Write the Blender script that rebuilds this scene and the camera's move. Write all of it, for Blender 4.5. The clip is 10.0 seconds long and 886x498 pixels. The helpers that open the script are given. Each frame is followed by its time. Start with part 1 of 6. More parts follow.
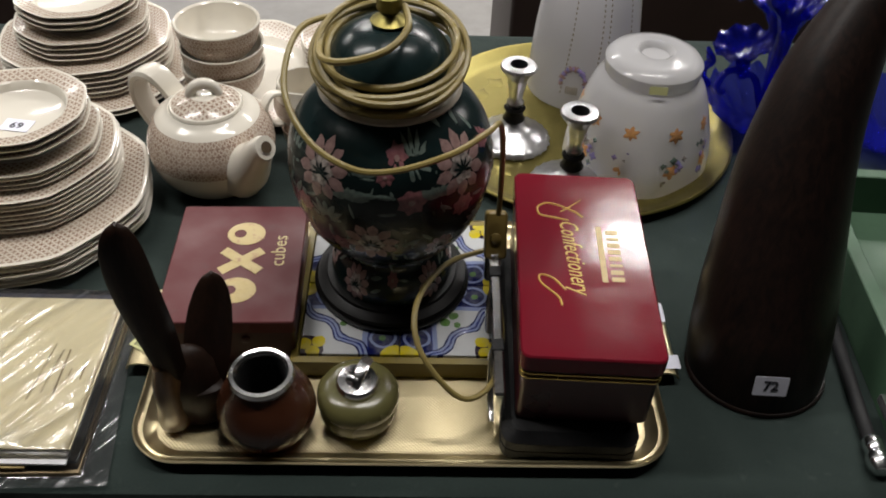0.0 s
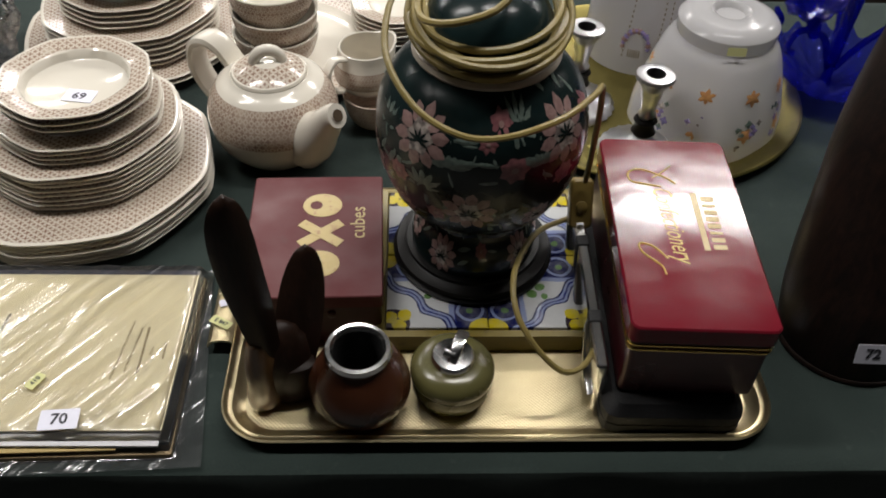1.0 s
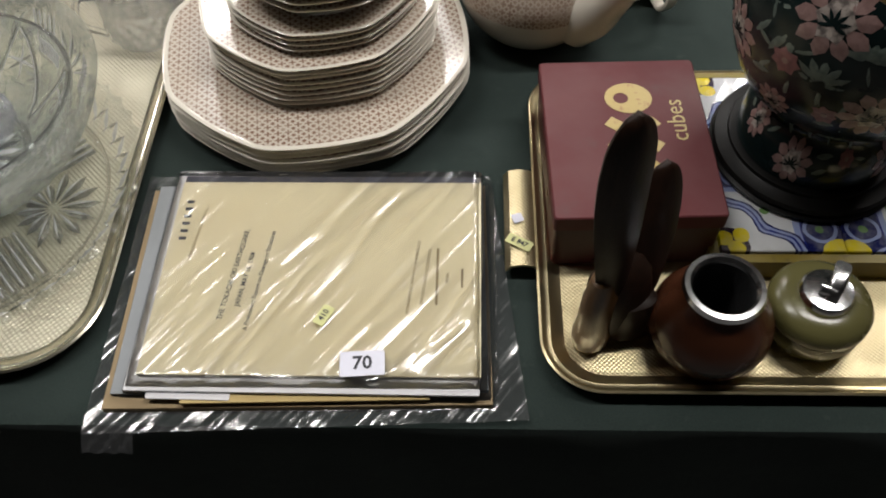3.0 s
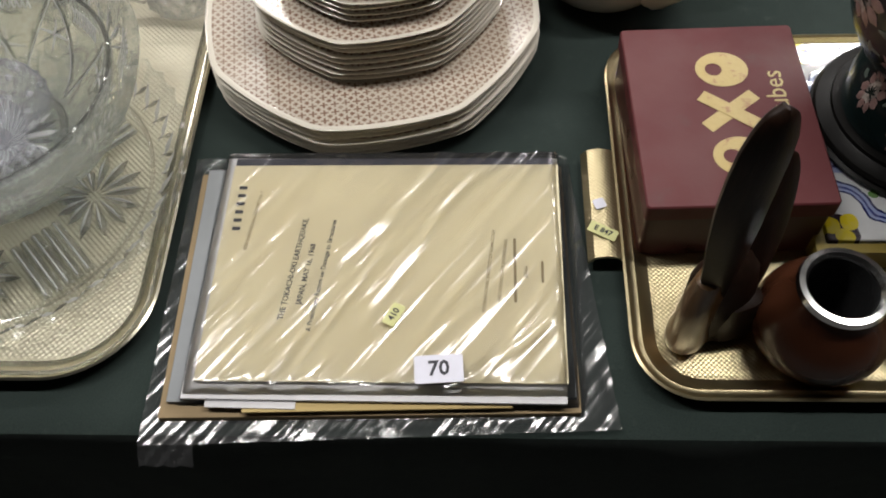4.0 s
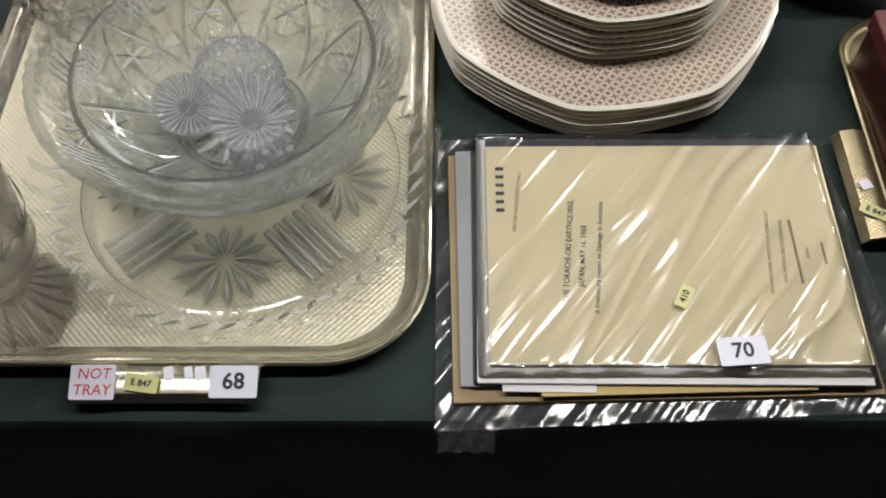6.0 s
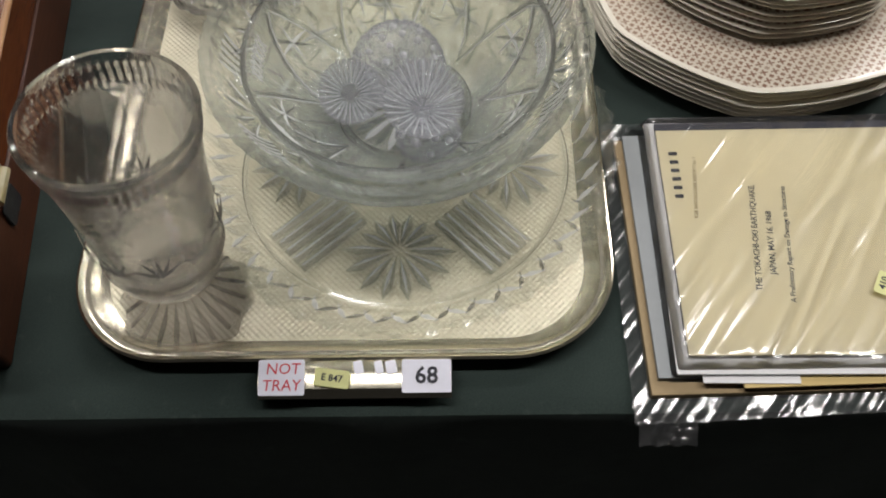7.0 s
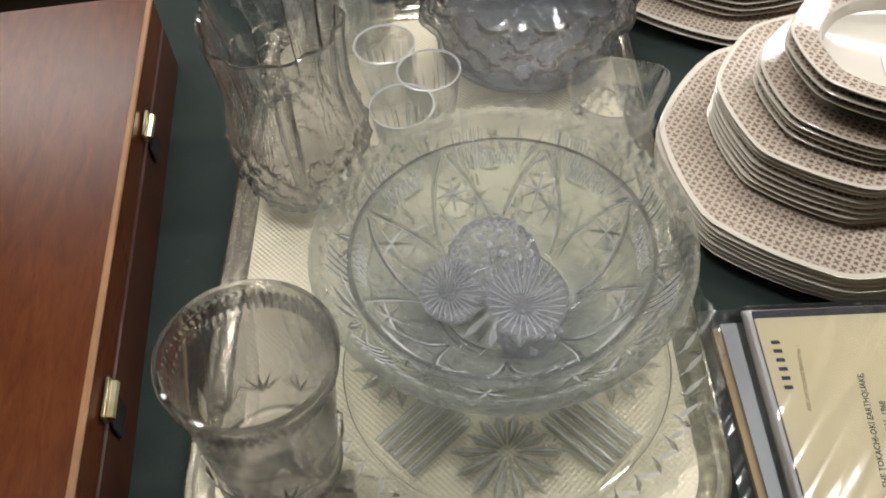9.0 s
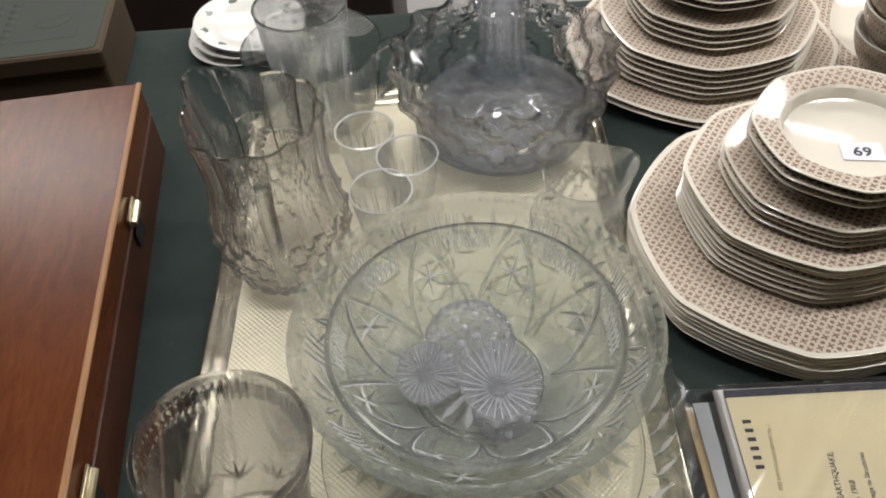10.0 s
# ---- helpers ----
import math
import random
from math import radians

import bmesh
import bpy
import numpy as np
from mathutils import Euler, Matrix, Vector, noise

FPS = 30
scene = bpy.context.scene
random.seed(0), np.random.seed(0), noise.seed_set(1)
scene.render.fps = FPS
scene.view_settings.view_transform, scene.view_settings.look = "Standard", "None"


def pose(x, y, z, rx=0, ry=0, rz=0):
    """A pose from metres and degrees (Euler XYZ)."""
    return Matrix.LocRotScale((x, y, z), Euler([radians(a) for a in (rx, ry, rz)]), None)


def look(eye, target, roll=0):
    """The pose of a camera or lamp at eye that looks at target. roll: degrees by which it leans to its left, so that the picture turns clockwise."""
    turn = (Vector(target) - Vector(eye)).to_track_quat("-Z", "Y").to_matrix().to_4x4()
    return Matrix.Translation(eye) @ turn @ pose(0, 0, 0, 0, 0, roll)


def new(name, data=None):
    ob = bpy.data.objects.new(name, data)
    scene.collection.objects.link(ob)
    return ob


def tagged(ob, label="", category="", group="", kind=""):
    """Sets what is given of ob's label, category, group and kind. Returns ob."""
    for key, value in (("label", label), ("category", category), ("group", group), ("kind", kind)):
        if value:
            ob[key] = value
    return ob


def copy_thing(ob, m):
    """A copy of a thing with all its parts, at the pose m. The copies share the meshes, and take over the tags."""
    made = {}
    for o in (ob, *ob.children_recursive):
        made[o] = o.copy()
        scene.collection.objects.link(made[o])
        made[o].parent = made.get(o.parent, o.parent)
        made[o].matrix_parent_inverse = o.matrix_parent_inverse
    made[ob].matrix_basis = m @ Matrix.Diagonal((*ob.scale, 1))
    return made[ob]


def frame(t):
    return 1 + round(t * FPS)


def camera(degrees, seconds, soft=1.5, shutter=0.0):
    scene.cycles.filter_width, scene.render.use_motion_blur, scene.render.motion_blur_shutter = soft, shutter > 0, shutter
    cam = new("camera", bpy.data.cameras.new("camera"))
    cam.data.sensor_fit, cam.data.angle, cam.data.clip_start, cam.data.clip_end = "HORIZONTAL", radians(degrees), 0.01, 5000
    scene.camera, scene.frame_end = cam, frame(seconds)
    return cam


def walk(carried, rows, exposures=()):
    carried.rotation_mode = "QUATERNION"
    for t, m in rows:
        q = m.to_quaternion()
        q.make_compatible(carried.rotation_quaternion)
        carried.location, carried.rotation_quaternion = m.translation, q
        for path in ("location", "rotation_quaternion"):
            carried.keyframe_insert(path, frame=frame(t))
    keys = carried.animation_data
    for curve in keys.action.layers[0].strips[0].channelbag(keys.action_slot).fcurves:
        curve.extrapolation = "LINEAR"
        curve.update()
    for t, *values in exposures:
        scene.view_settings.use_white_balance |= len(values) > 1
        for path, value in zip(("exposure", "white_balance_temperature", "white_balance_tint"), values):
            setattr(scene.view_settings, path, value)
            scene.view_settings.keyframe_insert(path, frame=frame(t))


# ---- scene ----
cam = camera(54.0, 10.0, soft=1.9)
PATH = [
    (0, (-0.042, 0.056, 0.76), (0.014, 1.528, -0.593), 2.5),
    (0.5, (-0.086, 0.071, 0.75), (-0.029, 1.52, -0.627), 2.4),
    (1, (-0.145, 0.08, 0.737), (-0.069, 1.503, -0.666), 2.3),
    (1.5, (-0.212, 0.085, 0.72), (-0.151, 1.453, -0.738), 2.0),
    (2, (-0.275, 0.108, 0.7), (-0.264, 1.409, -0.818), 1.7),
    (2.5, (-0.337, 0.17, 0.682), (-0.371, 1.411, -0.886), -0.0),
    (3, (-0.391, 0.23, 0.659), (-0.455, 1.392, -0.967), -2.4),
    (4.3, (-0.466, 0.299, 0.626), (-0.57, 1.355, -1.069), -4.9),
    (4.5, (-0.488, 0.298, 0.628), (-0.584, 1.359, -1.064), -4.5),
    (5, (-0.542, 0.302, 0.63), (-0.628, 1.355, -1.068), -4.6),
    (5.2, (-0.56, 0.3, 0.631), (-0.646, 1.349, -1.07), -4.6),
    (6.5, (-0.773, 0.29, 0.614), (-0.789, 1.331, -1.094), -0.9),
    (7, (-0.827, 0.304, 0.611), (-0.883, 1.318, -1.112), -3.6),
    (7.5, (-0.874, 0.304, 0.607), (-0.939, 1.356, -1.092), -5.2),
    (8, (-0.902, 0.313, 0.616), (-0.992, 1.434, -1.038), -6.5),
    (8.5, (-0.906, 0.337, 0.63), (-0.996, 1.531, -0.972), -6.2),
    (9, (-0.898, 0.353, 0.649), (-0.976, 1.604, -0.91), -5.7),
    (9.5, (-0.886, 0.353, 0.661), (-0.947, 1.665, -0.847), -5.2),
    (10, (-0.882, 0.353, 0.673), (-0.935, 1.716, -0.79), -5.2),
]
walk(cam, [(t, look(eye, target, roll)) for t, eye, target, roll in PATH])

# ---- light: ceiling strip lamps of the sale room, some of them added, and a dim grey room round them ----
world = bpy.data.worlds.new("world")
scene.world = world
world.use_nodes = True
world.node_tree.nodes["Background"].inputs[0].default_value = (0.75, 0.8, 0.85, 1)
world.node_tree.nodes["Background"].inputs[1].default_value = 0.02
scene.view_settings.exposure = 0.0
LAMP_Z = 2.15
# first three fit the reflections; two overhead fills and three glint lamps are added
LAMPS = [(1.35, 3.0, 58), (-0.85, 3.7, 58), (-2.9, 3.5, 40), (0.35, 1.0, 27), (-1.35, 1.0, 27), (3.3, 3.2, 40), (0.5, 5.9, 45), (-1.9, 5.9, 45)]
for lx, ly, watts in LAMPS:
    light = bpy.data.lights.new("strip_or_fill_light", "AREA")
    light.shape, light.size, light.size_y = "RECTANGLE", 1.2, 0.14
    light.energy, light.color = watts, (1.0, 0.965, 0.925)
    lamp_ob = new("strip_or_fill_light", light)
    lamp_ob.matrix_world = pose(lx, ly, LAMP_Z)


# ---- node helpers ----
class Ex:
    """A value socket with arithmetic."""
    def __init__(self, nt, s):
        self.nt, self.s = nt, s

    def op(self, kind, *others, clamp=False):
        n = self.nt.nodes.new("ShaderNodeMath")
        n.operation, n.use_clamp = kind, clamp
        self.nt.links.new(self.s, n.inputs[0])
        for i, o in enumerate(others):
            if isinstance(o, Ex):
                self.nt.links.new(o.s, n.inputs[i + 1])
            else:
                n.inputs[i + 1].default_value = o
        return Ex(self.nt, n.outputs[0])

    def __add__(self, o): return self.op("ADD", o)
    def __sub__(self, o): return self.op("SUBTRACT", o)
    def __mul__(self, o): return self.op("MULTIPLY", o)
    def __lt__(self, o): return self.op("LESS_THAN", o)
    def __gt__(self, o): return self.op("GREATER_THAN", o)
    def ab(self): return self.op("ABSOLUTE")
    def fract(self): return self.op("FRACT")
    def sin(self): return self.op("SINE")
    def sqrt(self): return self.op("SQRT")
    def mx(self, o): return self.op("MAXIMUM", o)
    def mn(self, o): return self.op("MINIMUM", o)


def hyp(a, b):
    return (a * a + b * b).sqrt()


class Mat:
    """A principled material with helpers for colour layers, grain and relief."""
    def __init__(self, name, base, rough=0.5, metal=0.0, **inputs):
        self.m = bpy.data.materials.new(name)
        self.m.use_nodes = True
        self.nt = self.m.node_tree
        self.b = self.nt.nodes["Principled BSDF"]
        self.b.inputs["Roughness"].default_value = rough
        self.b.inputs["Metallic"].default_value = metal
        for key, value in inputs.items():
            self.b.inputs[key.replace("_", " ")].default_value = value
        self.tc = self.nt.nodes.new("ShaderNodeTexCoord")
        rgb = self.nt.nodes.new("ShaderNodeRGB")
        rgb.outputs[0].default_value = (*base, 1)
        self.col = rgb.outputs[0]
        self.height = None

    def xyz(self, kind="Object"):
        s = self.nt.nodes.new("ShaderNodeSeparateXYZ")
        self.nt.links.new(self.tc.outputs[kind], s.inputs[0])
        return [Ex(self.nt, o) for o in s.outputs]

    def noise(self, scale, detail=4, rough=0.55, stretch=(1, 1, 1), kind="Object", warp=0.0):
        mp = self.nt.nodes.new("ShaderNodeMapping")
        mp.inputs["Scale"].default_value = stretch
        self.nt.links.new(self.tc.outputs[kind], mp.inputs[0])
        n = self.nt.nodes.new("ShaderNodeTexNoise")
        n.inputs["Scale"].default_value, n.inputs["Detail"].default_value = scale, detail
        n.inputs["Roughness"].default_value, n.inputs["Distortion"].default_value = rough, warp
        self.nt.links.new(mp.outputs[0], n.inputs["Vector"])
        return Ex(self.nt, n.outputs[0])

    def voronoi(self, scale, feature="F1"):
        n = self.nt.nodes.new("ShaderNodeTexVoronoi")
        n.feature = feature
        n.inputs["Scale"].default_value = scale
        self.nt.links.new(self.tc.outputs["Object"], n.inputs["Vector"])
        return Ex(self.nt, n.outputs[0])

    def ramp(self, e, lo, hi):
        n = self.nt.nodes.new("ShaderNodeMapRange")
        n.inputs[1].default_value, n.inputs[2].default_value = lo, hi
        self.nt.links.new(e.s, n.inputs[0])
        return Ex(self.nt, n.outputs[0])

    def layer(self, mask, color, amount=1.0):
        n = self.nt.nodes.new("ShaderNodeMix")
        n.data_type = "RGBA"
        self.nt.links.new((mask * amount).s, n.inputs[0])
        self.nt.links.new(self.col, n.inputs[6])
        n.inputs[7].default_value = (*color, 1)
        self.col = n.outputs[2]
        return self

    def grain(self, scale, color, amount=0.5, lo=0.4, hi=0.7, **kw):
        return self.layer(self.ramp(self.noise(scale, **kw), lo, hi), color, amount)

    def vary(self, amount, color=(0, 0, 0)):
        oi = self.nt.nodes.new("ShaderNodeObjectInfo")
        return self.layer(Ex(self.nt, oi.outputs["Random"]), color, amount)

    def relief(self, e, depth):
        e = e * depth
        self.height = e if self.height is None else self.height + e
        return self

    def gloss(self, e, lo, hi):
        n = self.nt.nodes.new("ShaderNodeMapRange")
        n.inputs[1].default_value, n.inputs[2].default_value = 0.3, 0.7
        n.inputs[3].default_value, n.inputs[4].default_value = lo, hi
        self.nt.links.new(e.s, n.inputs[0])
        self.nt.links.new(n.outputs[0], self.b.inputs["Roughness"])
        return self

    def done(self):
        self.nt.links.new(self.col, self.b.inputs["Base Color"])
        if self.height is not None:
            bump = self.nt.nodes.new("ShaderNodeBump")
            bump.inputs["Distance"].default_value = 1.0
            self.nt.links.new(self.height.s, bump.inputs["Height"])
            self.nt.links.new(bump.outputs[0], self.b.inputs["Normal"])
        return self.m


def glass_mat(name, tint, clear=0.5, rough=0.02, ior=1.5, cut=0.0, cut_scale=160.0, body=0.0, body_color=(0.9, 0.92, 0.92), spark=0.0, facet=110.0, tilt=0.0035, coat=0.0):
    """Clear glass: part refracting, part straight through, with fine moulding marks."""
    m = bpy.data.materials.new(name)
    m.use_nodes = True
    nt = m.node_tree
    nt.nodes.clear()
    out = nt.nodes.new("ShaderNodeOutputMaterial")
    g = nt.nodes.new("ShaderNodeBsdfGlass")
    g.inputs["Color"].default_value = (*tint, 1)
    g.inputs["Roughness"].default_value, g.inputs["IOR"].default_value = rough, ior
    t = nt.nodes.new("ShaderNodeBsdfTransparent")
    t.inputs["Color"].default_value = (*tint, 1)
    mix = nt.nodes.new("ShaderNodeMixShader")
    mix.inputs[0].default_value = clear
    nt.links.new(g.outputs[0], mix.inputs[1])
    nt.links.new(t.outputs[0], mix.inputs[2])
    last = mix
    if spark:
        # cut facets that throw back the lamps
        sv = nt.nodes.new("ShaderNodeTexVoronoi")
        sv.inputs["Scale"].default_value = facet
        stc = nt.nodes.new("ShaderNodeTexCoord")
        nt.links.new(stc.outputs["Object"], sv.inputs["Vector"])
        sb = nt.nodes.new("ShaderNodeBump")
        sb.inputs["Distance"].default_value = tilt
        nt.links.new(sv.outputs[0], sb.inputs["Height"])
        sg = nt.nodes.new("ShaderNodeBsdfGlossy")
        sg.inputs["Roughness"].default_value = 0.16
        nt.links.new(sb.outputs[0], sg.inputs["Normal"])
        sm = nt.nodes.new("ShaderNodeMixShader")
        sm.inputs[0].default_value = spark
        nt.links.new(mix.outputs[0], sm.inputs[1])
        nt.links.new(sg.outputs[0], sm.inputs[2])
        mix = last = sm
    if body:
        d = nt.nodes.new("ShaderNodeBsdfTranslucent")
        d2 = nt.nodes.new("ShaderNodeBsdfDiffuse")
        add = nt.nodes.new("ShaderNodeMixShader")
        for n in (d, d2):
            n.inputs["Color"].default_value = (*body_color, 1)
        nt.links.new(d.outputs[0], add.inputs[1])
        nt.links.new(d2.outputs[0], add.inputs[2])
        last = nt.nodes.new("ShaderNodeMixShader")
        last.inputs[0].default_value = body
        nt.links.new(mix.outputs[0], last.inputs[1])
        nt.links.new(add.outputs[0], last.inputs[2])
    if coat:
        # polished surface over a coloured or opal body
        fr = nt.nodes.new("ShaderNodeFresnel")
        fr.inputs["IOR"].default_value = 1.0 + 0.55 * coat
        cg = nt.nodes.new("ShaderNodeBsdfGlossy")
        cg.inputs["Roughness"].default_value = 0.12
        top = nt.nodes.new("ShaderNodeMixShader")
        nt.links.new(fr.outputs[0], top.inputs[0])
        nt.links.new(last.outputs[0], top.inputs[1])
        nt.links.new(cg.outputs[0], top.inputs[2])
        last = top
    nt.links.new(last.outputs[0], out.inputs[0])
    tc = nt.nodes.new("ShaderNodeTexCoord")
    v = nt.nodes.new("ShaderNodeTexVoronoi" if cut else "ShaderNodeTexNoise")
    v.inputs["Scale"].default_value = cut_scale if cut else 30
    nt.links.new(tc.outputs["Object"], v.inputs["Vector"])
    bump = nt.nodes.new("ShaderNodeBump")
    bump.inputs["Distance"].default_value = cut if cut else 0.0006
    nt.links.new(v.outputs[0], bump.inputs["Height"])
    nt.links.new(bump.outputs[0], g.inputs["Normal"])
    return m


# ---- materials ----
def m_cloth():
    m = Mat("green_baize", (0.017, 0.030, 0.026), 0.95)
    m.grain(9, (0.026, 0.042, 0.036), 0.7).grain(900, (0.008, 0.013, 0.012), 0.7, detail=2)
    m.grain(70, (0.05, 0.065, 0.06), 0.35, lo=0.62, hi=0.75)
    return m.relief(m.noise(1300, detail=2), 0.0006).relief(m.noise(14, detail=2), 0.004).done()


def m_china():
    m = Mat("cream_china", (0.68, 0.64, 0.56), 0.13)
    m.grain(12, (0.64, 0.58, 0.49), 0.35)
    return m.relief(m.noise(30, detail=1), 0.00025).done()


def m_pattern(pitch=0.0098):
    """Brown lattice of small crosses printed on cream china."""
    m = Mat("printed_china", (0.55, 0.49, 0.41), 0.16)
    x, y, z = m.xyz()
    u = (x * (1 / pitch)).fract() - 0.5
    v = (y * (1 / pitch)).fract() - 0.5
    u2 = (x * (1 / pitch) + 0.5).fract() - 0.5
    v2 = (y * (1 / pitch) + 0.5).fract() - 0.5
    a, b, c, d = u.ab(), v.ab(), u2.ab(), v2.ab()
    cross = ((a < 0.085) * (b < 0.36)).mx((b < 0.085) * (a < 0.36))
    cross = cross.mx((c < 0.10) * (d < 0.22)).mx((d < 0.10) * (c < 0.22))
    cross = cross.mx((a < 0.2) * (b < 0.2) * ((a - b).ab() > 0.1))
    fade = m.ramp(m.noise(60, detail=3), 0.12, 0.45)
    m.layer(cross * fade, (0.19, 0.10, 0.072), 0.9)
    m.grain(15, (0.48, 0.40, 0.32), 0.3)
    return m.done()


def m_pattern_round(pitch=0.0074):
    """The same print wrapped round an upright wall of china."""
    m = Mat("printed_china_wall", (0.54, 0.46, 0.38), 0.16)
    x, y, z = m.xyz()
    ang = y.op("ARCTAN2", x)
    u = (ang * (0.075 / pitch)).fract() - 0.5
    v = (z * (1 / pitch)).fract() - 0.5
    a, b = u.ab(), v.ab()
    cross = ((a < 0.13) * (b < 0.40)).mx((b < 0.13) * (a < 0.40)).mx((a > 0.40) * (b > 0.30)).mx((a > 0.30) * (b > 0.40))
    m.layer(cross * m.ramp(m.noise(70, detail=3), 0.25, 0.55), (0.20, 0.105, 0.075), 0.78)
    m.grain(20, (0.45, 0.36, 0.28), 0.35)
    return m.done()


def m_metal(name, color, rough, dark, scale=25, amount=0.5, emboss=0.0, pitch=0.004):
    m = Mat(name, color, rough, 1.0)
    m.grain(scale, dark, amount)
    n = m.noise(scale * 6, detail=3)
    m.gloss(n, rough * 0.92, rough * 1.1)
    m.relief(m.noise(scale * 0.6, detail=1), 0.00008)
    if emboss:
        x, y, z = m.xyz()
        m.relief((x * (6.283 / pitch)).sin() * (y * (6.283 / pitch)).sin(), emboss)
    return m.done()


def m_wood(name, dark, light, rough, scale=30, stretch=(14, 1, 14), coat=0.0, spec=0.5):
    m = Mat(name, dark, rough)
    m.b.inputs["Specular IOR Level"].default_value = spec
    m.b.inputs["Coat Weight"].default_value = coat
    m.b.inputs["Coat Roughness"].default_value = 0.26
    m.grain(scale, light, 0.8, lo=0.3, hi=0.7, stretch=stretch, warp=1.2)
    m.grain(scale * 6, tuple(c * 0.5 for c in dark), 0.5, lo=0.55, hi=0.8, stretch=stretch)
    m.grain(9, tuple(c * 0.6 for c in dark), 0.4)
    return m.relief(m.noise(scale * 5, stretch=stretch), 0.00015).done()


def m_paint(name, color, rough, wear, worn, scale=40, bump=0.0006, big=None, spec=0.5):
    m = Mat(name, color, rough, Specular_IOR_Level=spec)
    m.grain(8, big or tuple(c * 0.75 for c in color), 0.6)
    m.grain(scale, worn, wear, lo=0.6, hi=0.72, detail=6)
    m.gloss(m.noise(14), rough * 0.7, rough * 1.3)
    return m.relief(m.noise(scale), bump).done()


def m_paper(name, color, fox):
    m = Mat(name, color, 0.75)
    m.grain(7, fox, 0.35).grain(120, tuple(c * 0.85 for c in color), 0.3)
    return m.relief(m.noise(12, detail=2), 0.0005).done()


def m_tile():
    """Hand-painted majolica tile; the ornament turns about the corner where four tiles meet."""
    m = Mat("majolica_tile", (0.56, 0.57, 0.58), 0.1)
    x, y, z = m.xyz()
    w = m.noise(45, detail=2) - 0.5
    x, y = x + w * 0.006, y + w * 0.005
    blue, navy, pale = (0.016, 0.026, 0.16), (0.008, 0.011, 0.075), (0.24, 0.29, 0.50)
    yellow, green = (0.62, 0.50, 0.02), (0.10, 0.22, 0.05)

    def disc(cx, cy, r):
        return hyp(x - cx, y - cy) < r

    def ring(cx, cy, r, t):
        return (hyp(x - cx, y - cy) - r).ab() < t
    edge = x.mx(y)
    m.layer(edge > 0.016, navy)
    for cx, cy in ((0.036, -0.03), (-0.03, 0.036), (0.03, 0.03), (0.046, -0.006), (-0.006, 0.046)):
        m.layer(ring(cx, cy, 0.0135, 0.0042), pale)
        m.layer(ring(cx, cy, 0.0165, 0.0013), navy)
        m.layer(ring(cx, cy, 0.0105, 0.0013), navy)
        m.layer(disc(cx, cy, 0.004), green)
    m.layer((edge - 0.016).ab() < 0.0028, pale)
    m.layer((edge - 0.0195).ab() < 0.0007, blue)
    wave = (x + y) + (((x - y) * 95.0).sin() * 0.006)
    m.layer(((wave + 0.036).ab() < 0.0062), pale)
    m.layer(((wave + 0.036).ab() < 0.0016), blue)
    m.layer(((wave + 0.029).ab() < 0.0015), navy)
    m.layer(((wave + 0.043).ab() < 0.0015), navy)
    m.layer(disc(-0.047, -0.047, 0.019), (0.03, 0.018, 0.03))
    for cx, cy in ((-0.040, -0.05), (-0.05, -0.040), (-0.034, -0.036)):
        m.layer(disc(cx, cy, 0.0078), yellow)
    for cx, cy, r in ((0.004, -0.006, 0.006), (-0.006, 0.004, 0.006), (0.006, 0.006, 0.0055), (-0.010, -0.010, 0.004)):
        m.layer(disc(cx, cy, r), green)
    m.layer(disc(0.050, -0.058, 0.017), yellow)
    m.layer(disc(-0.058, 0.050, 0.017), yellow)
    m.grain(90, (0.4, 0.4, 0.4), 0.25)
    return m.relief(m.noise(50, detail=2), 0.0008).done()


def m_porcelain():
    m = Mat("dark_green_porcelain", (0.007, 0.014, 0.014), 0.22, Specular_IOR_Level=0.3)
    m.grain(18, (0.010, 0.023, 0.024), 0.8).grain(60, (0.004, 0.010, 0.010), 0.5)
    return m.relief(m.noise(55, detail=2), 0.0004).done()


def m_flower(name, color, dark):
    m = Mat(name, color, 0.3)
    m.grain(160, dark, 0.8, lo=0.42, hi=0.62).grain(40, dark, 0.5)
    return m.done()


